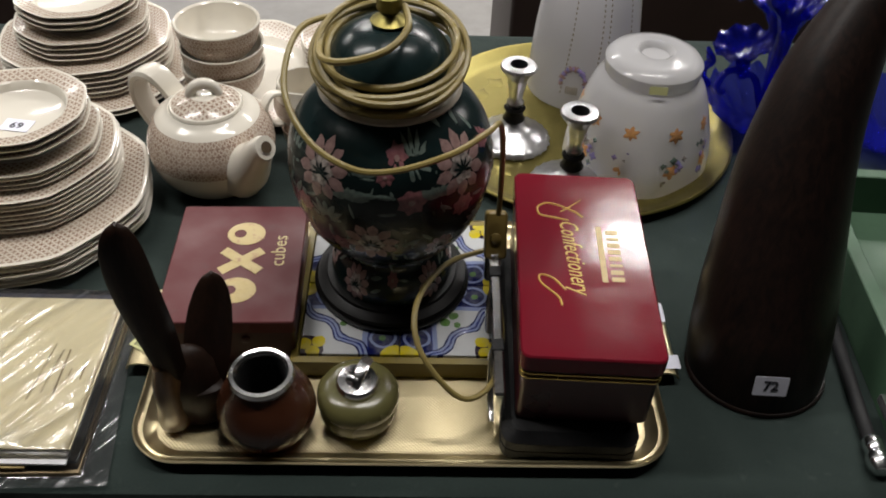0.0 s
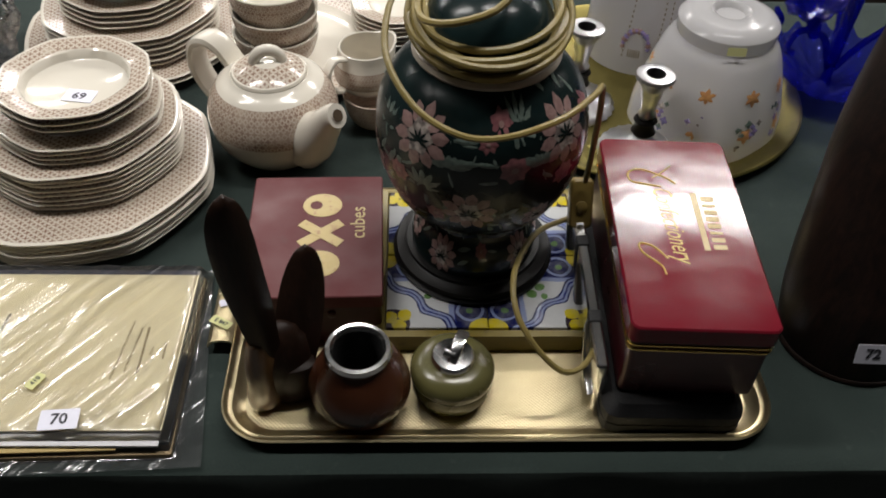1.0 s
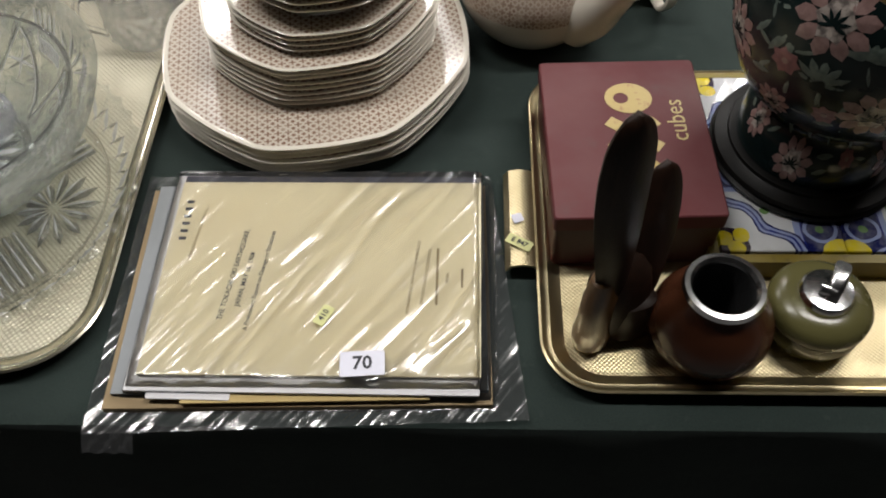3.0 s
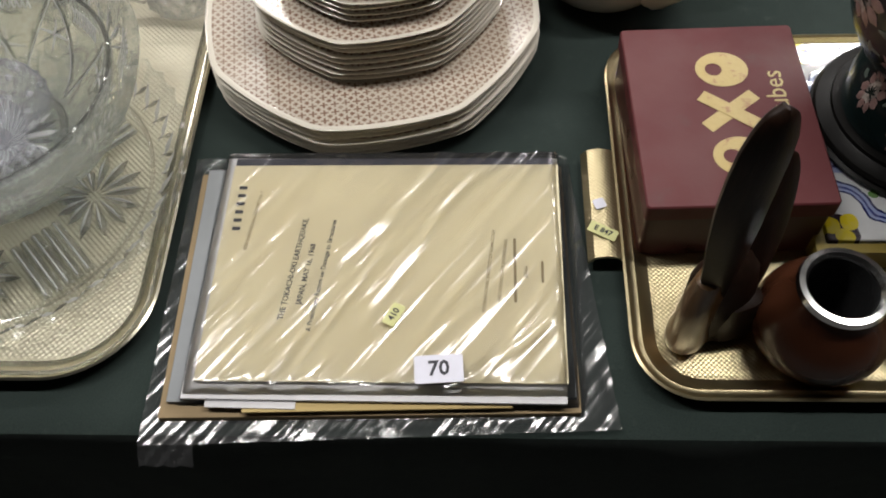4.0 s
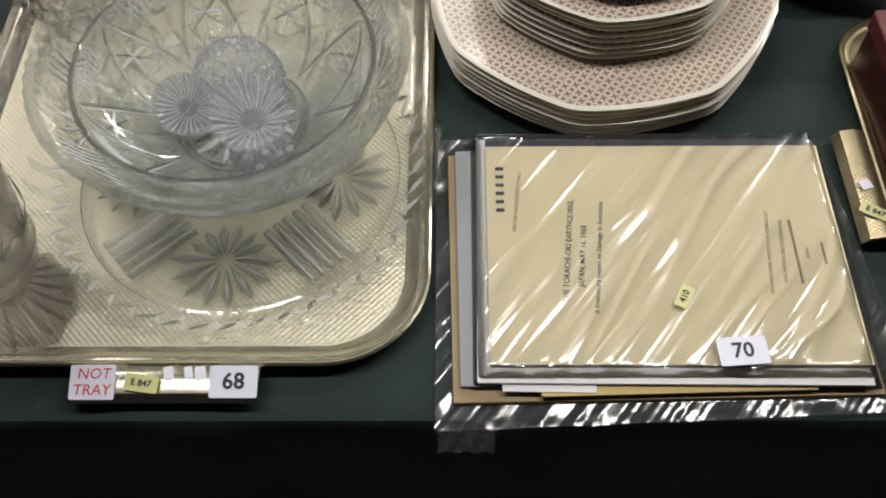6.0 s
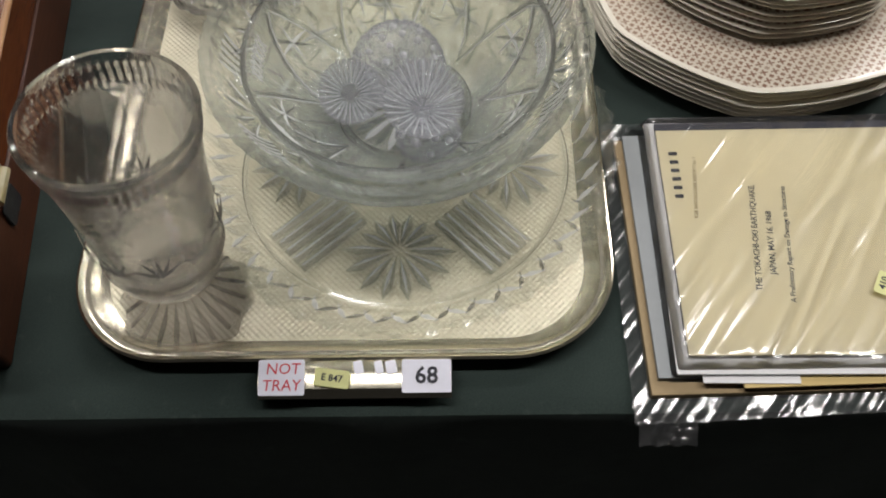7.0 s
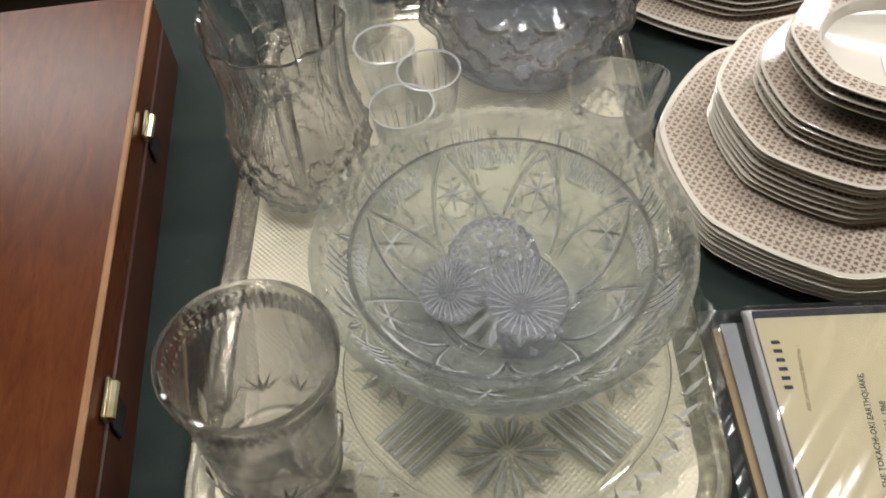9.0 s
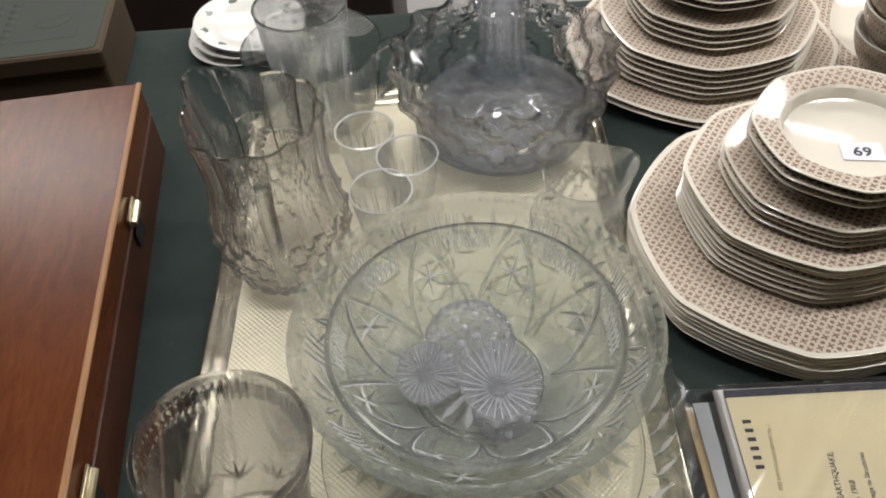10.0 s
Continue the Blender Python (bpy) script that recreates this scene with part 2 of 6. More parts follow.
def m_plastic_bag():
    """Clear polythene: what is beneath shows through, creases shine."""
    m = bpy.data.materials.new("clear_polythene")
    m.use_nodes = True
    nt = m.node_tree
    nt.nodes.clear()
    out = nt.nodes.new("ShaderNodeOutputMaterial")
    tr = nt.nodes.new("ShaderNodeBsdfTransparent")
    tr.inputs[0].default_value = (0.97, 0.97, 0.97, 1)
    gl = nt.nodes.new("ShaderNodeBsdfGlossy")
    gl.inputs["Roughness"].default_value = 0.15
    fr = nt.nodes.new("ShaderNodeFresnel")
    fr.inputs["IOR"].default_value = 2.0
    mix = nt.nodes.new("ShaderNodeMixShader")
    tc = nt.nodes.new("ShaderNodeTexCoord")
    mp = nt.nodes.new("ShaderNodeMapping")
    mp.vector_type = "TEXTURE"
    mp.inputs["Rotation"].default_value = (0, 0, radians(52))
    mp.inputs["Scale"].default_value = (2.6, 0.16, 1)
    n = nt.nodes.new("ShaderNodeTexNoise")
    n.inputs["Scale"].default_value, n.inputs["Detail"].default_value = 12, 1.5
    bump = nt.nodes.new("ShaderNodeBump")
    bump.inputs["Distance"].default_value = 0.0046
    nt.links.new(tc.outputs["Object"], mp.inputs[0])
    nt.links.new(mp.outputs[0], n.inputs["Vector"])
    nt.links.new(n.outputs[0], bump.inputs["Height"])
    nt.links.new(bump.outputs[0], gl.inputs["Normal"])
    nt.links.new(fr.outputs[0], mix.inputs[0])
    nt.links.new(tr.outputs[0], mix.inputs[1])
    nt.links.new(gl.outputs[0], mix.inputs[2])
    haze = nt.nodes.new("ShaderNodeBsdfDiffuse")
    haze.inputs[0].default_value = (0.85, 0.86, 0.9, 1)
    film = nt.nodes.new("ShaderNodeMixShader")
    film.inputs[0].default_value = 0.022
    nt.links.new(mix.outputs[0], film.inputs[1])
    nt.links.new(haze.outputs[0], film.inputs[2])
    nt.links.new(film.outputs[0], out.inputs[0])
    return m


CLOTH, CHINA, PRINT, PRINT_WALL = m_cloth(), m_china(), m_pattern(), m_pattern_round()
CHINA_EDGE = m_paint("bare_china_edge", (0.5, 0.44, 0.36), 0.3, 0.3, (0.3, 0.24, 0.18))
GOLD_TRAY = m_metal("gold_anodised_tray", (0.60, 0.515, 0.32), 0.38, (0.48, 0.40, 0.23), amount=0.35, emboss=0.00012)
GOLD_RIM = m_metal("gold_tray_rim", (0.70, 0.60, 0.37), 0.32, (0.54, 0.45, 0.26), amount=0.25)
SILVER_TRAY = m_metal("pale_gilt_tray", (0.60, 0.565, 0.45), 0.52, (0.50, 0.46, 0.34), amount=0.4, emboss=0.00035, pitch=0.0055)
SILVER_RIM = m_metal("pale_gilt_rim", (0.74, 0.69, 0.56), 0.22, (0.6, 0.55, 0.44), amount=0.25)
BRASS = m_metal("old_brass", (0.235, 0.20, 0.065), 0.42, (0.17, 0.14, 0.045), scale=30, amount=0.5)
YELLOW_FRAME = m_paint("yellow_lacquered_wood", (0.20, 0.15, 0.025), 0.4, 0.5, (0.08, 0.05, 0.02), scale=60)
WORN_BRASS = m_metal("worn_nickel_brass", (0.62, 0.57, 0.42), 0.3, (0.4, 0.33, 0.16), scale=60, amount=0.6)
CHROME = m_metal("chrome", (0.80, 0.80, 0.80), 0.2, (0.5, 0.5, 0.5), amount=0.3)
PLATE_SILVER = m_metal("silver_plate", (0.62, 0.62, 0.63), 0.3, (0.40, 0.40, 0.41), scale=60, amount=0.5)
DARK_WOOD = m_wood("ebonised_wood", (0.004, 0.004, 0.004), (0.008, 0.007, 0.006), 0.4, spec=0.15)
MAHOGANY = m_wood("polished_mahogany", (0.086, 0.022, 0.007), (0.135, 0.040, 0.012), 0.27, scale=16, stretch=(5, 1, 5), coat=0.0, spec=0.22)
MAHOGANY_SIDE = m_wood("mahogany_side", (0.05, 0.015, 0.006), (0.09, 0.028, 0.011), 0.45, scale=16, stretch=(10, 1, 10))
PALE_WOOD = m_wood("pale_edge_wood", (0.26, 0.12, 0.045), (0.38, 0.2, 0.08), 0.4)
BROWN_CARVED = m_wood("dark_carved_wood", (0.011, 0.006, 0.004), (0.024, 0.011, 0.007), 0.4, scale=24, stretch=(8, 8, 1), spec=0.14)
TAN_HORN = m_wood("tan_polished_horn", (0.075, 0.034, 0.012), (0.16, 0.085, 0.032), 0.28, scale=20, stretch=(6, 6, 1), coat=0.4)
HORN = m_wood("cow_horn", (0.006, 0.004, 0.0035), (0.022, 0.011, 0.008), 0.42, scale=14, stretch=(9, 9, 0.8), spec=0.22)
GOURD = m_paint("lacquered_gourd", (0.062, 0.021, 0.010), 0.25, 0.7, (0.014, 0.006, 0.004), scale=26, bump=0.0008)
ONYX = m_paint("green_onyx", (0.098, 0.090, 0.034), 0.25, 0.6, (0.17, 0.165, 0.075), scale=30)
BLACK = m_paint("black_leatherette", (0.006, 0.006, 0.007), 0.72, 0.4, (0.03, 0.03, 0.03), scale=300)
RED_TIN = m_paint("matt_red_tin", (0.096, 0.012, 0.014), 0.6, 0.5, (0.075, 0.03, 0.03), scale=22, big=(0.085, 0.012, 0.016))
# tin sides: the red itself is darkened for the shade on their fronts
RED_SHADED_SIDE = m_paint("red_tin_shaded_side", (0.05, 0.006, 0.008), 0.35, 0.5, (0.03, 0.006, 0.006), scale=22)
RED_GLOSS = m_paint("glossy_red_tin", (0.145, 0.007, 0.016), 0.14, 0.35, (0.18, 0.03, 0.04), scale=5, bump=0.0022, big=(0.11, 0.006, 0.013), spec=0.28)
GILT_PRINT = m_paint("worn_gilt_print", (0.50, 0.38, 0.15), 0.4, 0.75, (0.30, 0.13, 0.08), scale=120)
GILT = m_metal("gilt_line", (0.72, 0.52, 0.16), 0.25, (0.4, 0.28, 0.08))
GOLD_INK = m_paint("gold_printing_ink", (0.62, 0.42, 0.07), 0.4, 0.4, (0.45, 0.28, 0.05), scale=150)
TILE, PORCELAIN = m_tile(), m_porcelain()
PINK = m_flower("pink_enamel", (0.33, 0.215, 0.20), (0.22, 0.13, 0.12))
PINK_DEEP = m_flower("rose_enamel", (0.28, 0.12, 0.125), (0.16, 0.06, 0.07))
CREAM_ENAMEL = m_flower("cream_enamel", (0.55, 0.48, 0.43), (0.06, 0.05, 0.05))
LEAF_ENAMEL = m_flower("sage_enamel", (0.15, 0.19, 0.165), (0.07, 0.10, 0.085))
CABLE = m_paint("gold_flex", (0.235, 0.18, 0.055), 0.38, 0.5, (0.15, 0.11, 0.03), scale=200)
SWITCH = m_paint("gold_plastic", (0.20, 0.14, 0.04), 0.35, 0.3, (0.1, 0.07, 0.02))
CUT_GLASS = glass_mat("cut_glass", (0.985, 0.993, 0.982), clear=0.55, spark=0.03, facet=60, tilt=0.006, body=0.05, body_color=(0.92, 0.98, 0.93))
FACET = glass_mat("cut_facet", (0.985, 0.99, 0.985), clear=0.46, rough=0.01, spark=0.12, tilt=0.0)
CLEAR_GLASS = glass_mat("clear_glass", (0.993, 0.996, 0.993), clear=0.4)
GREY_GLASS = glass_mat("grey_pressed_glass", (0.975, 0.972, 0.975), clear=0.16)
VASE_GLASS = glass_mat("smoky_pressed_glass", (0.88, 0.875, 0.88), clear=0.38)
BLUE_TINT_GLASS = glass_mat("pale_blue_glass", (0.972, 0.982, 1.0), clear=0.5, body=0.02, body_color=(0.75, 0.82, 1.0))
FROSTED = glass_mat("ice_glass", (0.99, 0.99, 1.0), clear=0.66, rough=0.02, spark=0.06, facet=90, tilt=0.004, body=0.09, body_color=(0.92, 0.95, 1.0))
# whitish body for cuts and ridges: sparkle of the lamps put into the colour
CUT_GLINT = glass_mat("white_cut_glint", (0.995, 0.995, 1.0), clear=0.6, rough=0.05, spark=0.10, tilt=0.0, body=0.40, body_color=(0.98, 0.99, 0.98))
SHELL_RIB = glass_mat("ice_glass_rib", (0.995, 0.995, 1.0), clear=0.7, rough=0.06, spark=0.03, tilt=0.0, body=0.34, body_color=(0.97, 0.98, 1.0))
COBALT = glass_mat("cobalt_glass", (0.10, 0.12, 0.88), clear=0.35, rough=0.03, body=0.10, body_color=(0.04, 0.05, 0.75), coat=0.9)
OPAL = glass_mat("opal_glass", (0.9, 0.9, 0.92), clear=0.1, rough=0.3, body=0.85, body_color=(0.79, 0.78, 0.80), coat=0.55)
CARD = m_paper("brown_card", (0.30, 0.22, 0.12), (0.2, 0.13, 0.06))
GREY_CARD = m_paper("grey_folder", (0.26, 0.275, 0.29), (0.2, 0.21, 0.21))
DARK_CARD = m_paper("dark_folder", (0.03, 0.03, 0.05), (0.05, 0.05, 0.06))
WHITE_PAPER = m_paper("white_paper", (0.75, 0.75, 0.78), (0.65, 0.62, 0.58))
BUFF = m_paper("buff_cover", (0.78, 0.71, 0.50), (0.70, 0.61, 0.39))
ENVELOPE = m_paper("buff_envelope", (0.55, 0.42, 0.18), (0.4, 0.28, 0.1))
STICKER = m_paper("lot_sticker", (0.74, 0.74, 0.84), (0.68, 0.68, 0.78))
YELLOW_TAG = m_paper("yellow_tag", (0.62, 0.62, 0.30), (0.5, 0.5, 0.2))
INK = Mat("black_ink", (0.02, 0.02, 0.03), 0.6).done()
FAINT_INK = Mat("faded_ink", (0.27, 0.21, 0.11), 0.7).done()
RED_INK = Mat("red_pen", (0.55, 0.04, 0.06), 0.6).done()
GREEN_PAINT = m_paint("green_painted_wood", (0.055, 0.115, 0.065), 0.6, 0.5, (0.035, 0.07, 0.04), scale=30)
GREEN_LABEL = m_paper("faded_green_label", (0.030, 0.040, 0.029), (0.042, 0.050, 0.034))
OLD_BOARD = m_paper("brown_box_board", (0.060, 0.037, 0.017), (0.04, 0.024, 0.011))
POLYTHENE = m_plastic_bag()
CONCRETE = m_paint("grey_floor", (0.26, 0.25, 0.24), 0.7, 0.5, (0.18, 0.17, 0.16), scale=6)
# grey kept dark so the unseen walls bounce little light onto the fronts
WALL = m_paint("grey_wall_paint", (0.11, 0.11, 0.11), 0.8, 0.3, (0.08, 0.08, 0.08), scale=8)
ORANGE = m_flower("orange_enamel", (0.60, 0.32, 0.12), (0.48, 0.22, 0.10))
VIOLET = m_flower("violet_enamel", (0.20, 0.20, 0.42), (0.3, 0.2, 0.4))
DARK_SHELF = m_wood("dark_shelf_wood", (0.02, 0.010, 0.008), (0.035, 0.018, 0.012), 0.5)


# ---- mesh helpers ----
def part(name, bm, material, parent=None, label="", smooth=True, recalc=True):
    if recalc:
        bmesh.ops.recalc_face_normals(bm, faces=bm.faces)
    me = bpy.data.meshes.new(name)
    bm.to_mesh(me)
    bm.free()
    mats = material if isinstance(material, (list, tuple)) else [material]
    for m in mats:
        me.materials.append(m)
    if smooth:
        me.shade_smooth()
        me.set_sharp_from_angle(angle=radians(38))
    ob = new(name, me)
    if parent is not None:
        ob.parent = parent
    return tagged(ob, label)


def thing(name, m, label, category, group="", kind=""):
    ob = new(name)
    ob.empty_display_size = 0.02
    ob.matrix_world = m
    return tagged(ob, label, category, group, kind)


def loft(rings, cap0=True, cap1=True, mats=None):
    """Skin between rings of equal length; a ring of one point is a pole."""
    bm = bmesh.new()
    rows = [[bm.verts.new(p) for p in r] for r in rings]
    for i, (a, b) in enumerate(zip(rows, rows[1:])):
        n = max(len(a), len(b))
        for k in range(n):
            q = [a[k % len(a)], a[(k + 1) % len(a)], b[(k + 1) % len(b)], b[k % len(b)]]
            q = list(dict.fromkeys(q))
            if len(q) > 2:
                face = bm.faces.new(q)
                if mats:
                    face.material_index = mats[i]
    for cap, row, idx in ((cap0, rows[0], 0), (cap1, rows[-1], -1)):
        if cap and len(row) > 2:
            face = bm.faces.new(row)
            if mats:
                face.material_index = mats[idx]
    return bm


def smooth_pts(pts, k=4):
    """Catmull-Rom through points of any dimension."""
    p = [Vector(q) for q in pts]
    p = [p[0] * 2 - p[1]] + p + [p[-1] * 2 - p[-2]]
    out = []
    for i in range(1, len(p) - 2):
        for j in range(k):
            t = j / k
            a, b, c, d = p[i - 1:i + 3]
            out.append(0.5 * (2 * b + (c - a) * t + (2 * a - 5 * b + 4 * c - d) * t * t + (3 * b - a - 3 * c + d) * t ** 3))
    return out + [p[-2]]


def lathe(profile, n=48, shape=None, mats=None):
    """Turn (r, z) points about z. shape(angle, i, r, z) may change r and z."""
    rings = []
    for i, (r, z) in enumerate(profile):
        if r < 1e-5:
            rings.append([(0, 0, z)])
            continue
        ring = []
        for k in range(n):
            a = 2 * math.pi * k / n
            rr, zz = shape(a, i, r, z) if shape else (r, z)
            ring.append((rr * math.cos(a), rr * math.sin(a), zz))
        rings.append(ring)
    return loft(rings, False, False, mats)


def wall_lathe(outer, thick, floor, n=64, shape=None):
    """A hollow vessel: outer profile up, over the lip, and down inside to the floor."""
    inner = [(max(r - thick, 0.002), z) for r, z in reversed(outer) if z > floor]
    top = outer[-1]
    prof = [(0, outer[0][1])] + list(outer) + [(top[0] - thick * 0.5, top[1] + thick * 0.4)] + inner + [(inner[-1][0] * 0.8, floor), (0, floor)]
    return lathe(prof, n, shape)


def rrect(w, d, r, n=8, z=0.0, cx=0.0, cy=0.0):
    pts = []
    for sx, sy, a0 in ((1, 1, 0), (-1, 1, 90), (-1, -1, 180), (1, -1, 270)):
        for k in range(n + 1):
            a = radians(a0 + 90 * k / n)
            pts.append((cx + sx * (w / 2 - r) + r * math.cos(a), cy + sy * (d / 2 - r) + r * math.sin(a), z))
    return pts


def slab(w, d, z0, z1, r=0.004, bev=0.0012, n=4, cx=0, cy=0, mats=None):
    """A rounded block with softened edges. Faces: 0 sides, top uses mats[1] if given."""
    return loft([rrect(w - 2 * bev, d - 2 * bev, max(r - bev, 0.0004), n, z0, cx, cy), rrect(w, d, r, n, z0 + bev, cx, cy),
                 rrect(w, d, r, n, z1 - bev, cx, cy), rrect(w - 2 * bev, d - 2 * bev, max(r - bev, 0.0004), n, z1, cx, cy)], True, True, mats)


def tube(pts, radius, n=8, k=5, closed=False):
    """A round cord along a smoothed line; radius may be a list."""
    line = smooth_pts(pts, k)
    radii = [radius] * len(line) if not isinstance(radius, (list, tuple)) else [
        float(np.interp(i / (len(line) - 1), np.linspace(0, 1, len(radius)), radius)) for i in range(len(line))]
    rings, up = [], Vector((0.01, 0.02, 1))
    for i, p in enumerate(line):
        d = (line[min(i + 1, len(line) - 1)] - line[max(i - 1, 0)]).normalized()
        side = d.cross(up)
        if side.length < 1e-4:
            side = d.cross(Vector((1, 0, 0)))
        side.normalize()
        u2 = side.cross(d).normalized()
        up = u2
        rings.append([tuple(p + (side * math.cos(2 * math.pi * j / n) + u2 * math.sin(2 * math.pi * j / n)) * radii[i]) for j in range(n)])
    return loft(rings)


def merge(*bms):
    """Join bmeshes into one."""
    out = bmesh.new()
    for b in bms:
        me = bpy.data.meshes.new("tmp")
        b.to_mesh(me)
        b.free()
        out.from_mesh(me)
        bpy.data.meshes.remove(me)
    return out


def moved(bm, m):
    bmesh.ops.transform(bm, matrix=m, verts=bm.verts)
    return bm


def writing(body, size, m, material, parent, name="lettering", shear=0.0, width=1.0, depth=0.00012, bold=0.0):
    """Built-in lettering as a thin mesh; its centre at the pose m."""
    cu = bpy.data.curves.new(name, "FONT")
    cu.body, cu.size, cu.extrude, cu.shear, cu.offset = body, size, depth, shear, bold * size
    cu.align_x, cu.align_y, cu.resolution_u = "CENTER", "CENTER", 2
    tmp = bpy.data.objects.new(name, cu)
    scene.collection.objects.link(tmp)
    me = bpy.data.meshes.new_from_object(tmp.evaluated_get(bpy.context.evaluated_depsgraph_get()))
    bpy.data.objects.remove(tmp)
    bpy.data.curves.remove(cu)
    me.transform(m @ Matrix.Diagonal((width, 1, 1, 1)))
    me.materials.clear()
    me.materials.append(material)
    ob = new(name, me)
    ob.parent = parent
    return ob


def bars(rects, z, material, parent, name="print_bar"):
    """Unreadable print: one thin bar for each (x, y, w, d)."""
    for x, y, w, d in rects:
        part(name, slab(w, d, z, z + 0.0002, 0.0002, 0.00005, 1, x, y), material, parent)


def oct_r(a, mix=0.55):
    b = (a + math.pi / 8) % (math.pi / 4) - math.pi / 8
    return mix * (math.cos(math.pi / 8) ** 0.5 / math.cos(b)) + (1 - mix) * 1.0


# ---- the room and the table ----
def structure(name, bm, material, label, category):
    ob = part(name, bm, material, None, label, smooth=False)
    return tagged(ob, label, category, "", "structure")


def block(x0, y0, z0, x1, y1, z1):
    bm = bmesh.new()
    bmesh.ops.create_cube(bm, size=1, matrix=Matrix.Translation(((x0 + x1) / 2, (y0 + y1) / 2, (z0 + z1) / 2)) @ Matrix.Diagonal((x1 - x0, y1 - y0, z1 - z0, 1)))
    return bm


FLOOR = -0.76
structure("floor", block(-6, -5, FLOOR - 0.1, 6, 8, FLOOR), CONCRETE, "grey concrete sale room floor", "floor")
# ceiling and walls are out of view, added to enclose the light
structure("ceiling", block(-6, -5, 2.3, 6, 8, 2.4), WALL, "unseen grey sale room ceiling", "ceiling")
structure("wall_north", block(-6, 8, FLOOR, 6, 8.1, 2.3), WALL, "unseen plain grey far wall", "wall")
structure("wall_south", block(-6, -5.1, FLOOR, 6, -5, 2.3), WALL, "unseen plain grey near wall", "wall")
structure("wall_west", block(-6.1, -5, FLOOR, -6, 8, 2.3), WALL, "unseen plain grey side wall", "wall")
structure("wall_east", block(6, -5, FLOOR, 6.1, 8, 2.3), WALL, "unseen plain grey side wall", "wall")


def table():
    t = thing("trestle_table", pose(0, 0, 0), "long sale table covered in dark green baize cloth", "table")
    x0, x1, y0, y1, nx, ny = -2.4, 1.6, 0.52, 1.45, 160, 40
    bm = bmesh.new()
    prof = [(y1, FLOOR + 0.03), (y1, -0.012), (y1 - 0.003, -0.003), (y1 - 0.012, 0.0)]
    prof += [(y1 - (y1 - y0) * k / ny, 0.0) for k in range(1, ny)]
    prof += [(y0 + 0.012, 0.0), (y0 + 0.003, -0.003), (y0, -0.012), (y0 - 0.004, -0.06), (y0 - 0.01, -0.2), (y0 - 0.014, -0.45), (y0 - 0.02, FLOOR + 0.03)]
    rows = []
    for i in range(nx + 1):
        x = x0 + (x1 - x0) * i / nx
        row = []
        for y, z in prof:
            fall = max(0.0, -z) / 0.7
            dy = 0.03 * fall * math.sin(x * 23 + 1.3 * math.sin(x * 7)) + 0.012 * fall * math.sin(x * 51)
            row.append(bm.verts.new((x, y + dy, z)))
        rows.append(row)
    for a, b in zip(rows, rows[1:]):
        for k in range(len(prof) - 1):
            bm.faces.new((a[k], b[k], b[k + 1], a[k + 1]))
    part("tablecloth", bm, CLOTH, t, "dark green baize cloth hanging to the floor")
    part("tabletop", block(-2.39, 0.54, -0.035, 1.59, 1.43, -0.006), DARK_WOOD, t, smooth=False)
    for lx in (-2.2, -0.4, 1.4):
        for ly in (0.62, 1.35):
            part("leg", block(lx - 0.02, ly - 0.02, FLOOR, lx + 0.02, ly + 0.02, -0.03), DARK_WOOD, t, smooth=False)


table()


def strip_lamp(x, y):
    t = thing("ceiling_light", pose(x, y, LAMP_Z), "unseen white strip light hung from the ceiling", "ceiling light", "ceiling lights")
    part("housing", slab(1.26, 0.34, 0.012, 0.06, 0.01, 0.004), WHITE_PAPER, t)
    for sx in (-0.5, 0.5):
        part("hanger", tube([(sx, 0, 0.05), (sx, 0, 0.1), (sx, 0, 0.16)], 0.004, 6, 1), CHROME, t)


# every lamp gets a housing, the added fill and glint lamps too
for lx, ly, watts in LAMPS:
    strip_lamp(lx, ly)


# ---- trays ----
def tray(name, m, w, d, r, mats, label, h=0.016):
    t = thing(name, m, label, "tray")
    rings = [rrect(w - 0.05, d - 0.05, r - 0.02, 10, 0.001), rrect(w - 0.012, d - 0.012, r - 0.005, 10, 0.006), rrect(w - 0.001, d - 0.001, r, 10, h - 0.003),
             rrect(w, d, r, 10, h - 0.001), rrect(w - 0.004, d - 0.004, r - 0.002, 10, h), rrect(w - 0.010, d - 0.010, r - 0.005, 10, h - 0.003),
             rrect(w - 0.014, d - 0.014, r - 0.007, 10, h - 0.0045), rrect(w - 0.020, d - 0.020, r - 0.010, 10, h - 0.0045),
             rrect(w - 0.032, d - 0.032, r - 0.014, 10, 0.006), rrect(w - 0.044, d - 0.044, r - 0.018, 10, 0.0035)]
    part("rim", loft(rings, False, False), mats[1], t, "raised rolled metal rim")
    part("base", loft([rrect(w - 0.044, d - 0.044, r - 0.018, 10, 0.0035), rrect(w - 0.054, d - 0.054, r - 0.02, 10, 0.003),
                       rrect(w - 0.054, d - 0.054, r - 0.02, 10, 0.0008)], False, True), mats[0], t, "finely embossed flat tray bed")
    bed = slab(w - 0.05, d - 0.05, 0.0008, 0.0032, r - 0.022, 0.0003, 10)
    part("bed", bed, mats[0], t, "finely embossed flat tray bed")
    return t


def tray_handle(t, m, length, material):
    prof = [(0.0, 0.012), (0.006, 0.0175), (0.016, 0.0195), (0.026, 0.017), (0.031, 0.010), (0.0305, 0.008), (0.025, 0.0145), (0.016, 0.0165), (0.007, 0.015), (0.001, 0.010)]
    rings = [[(x, s * length / 2, z) for x, z in prof] for s in (-1, -0.97, 0.97, 1)]
    bm = moved(loft(rings), m)
    return part("handle", bm, material, t, "curved sheet metal handle")


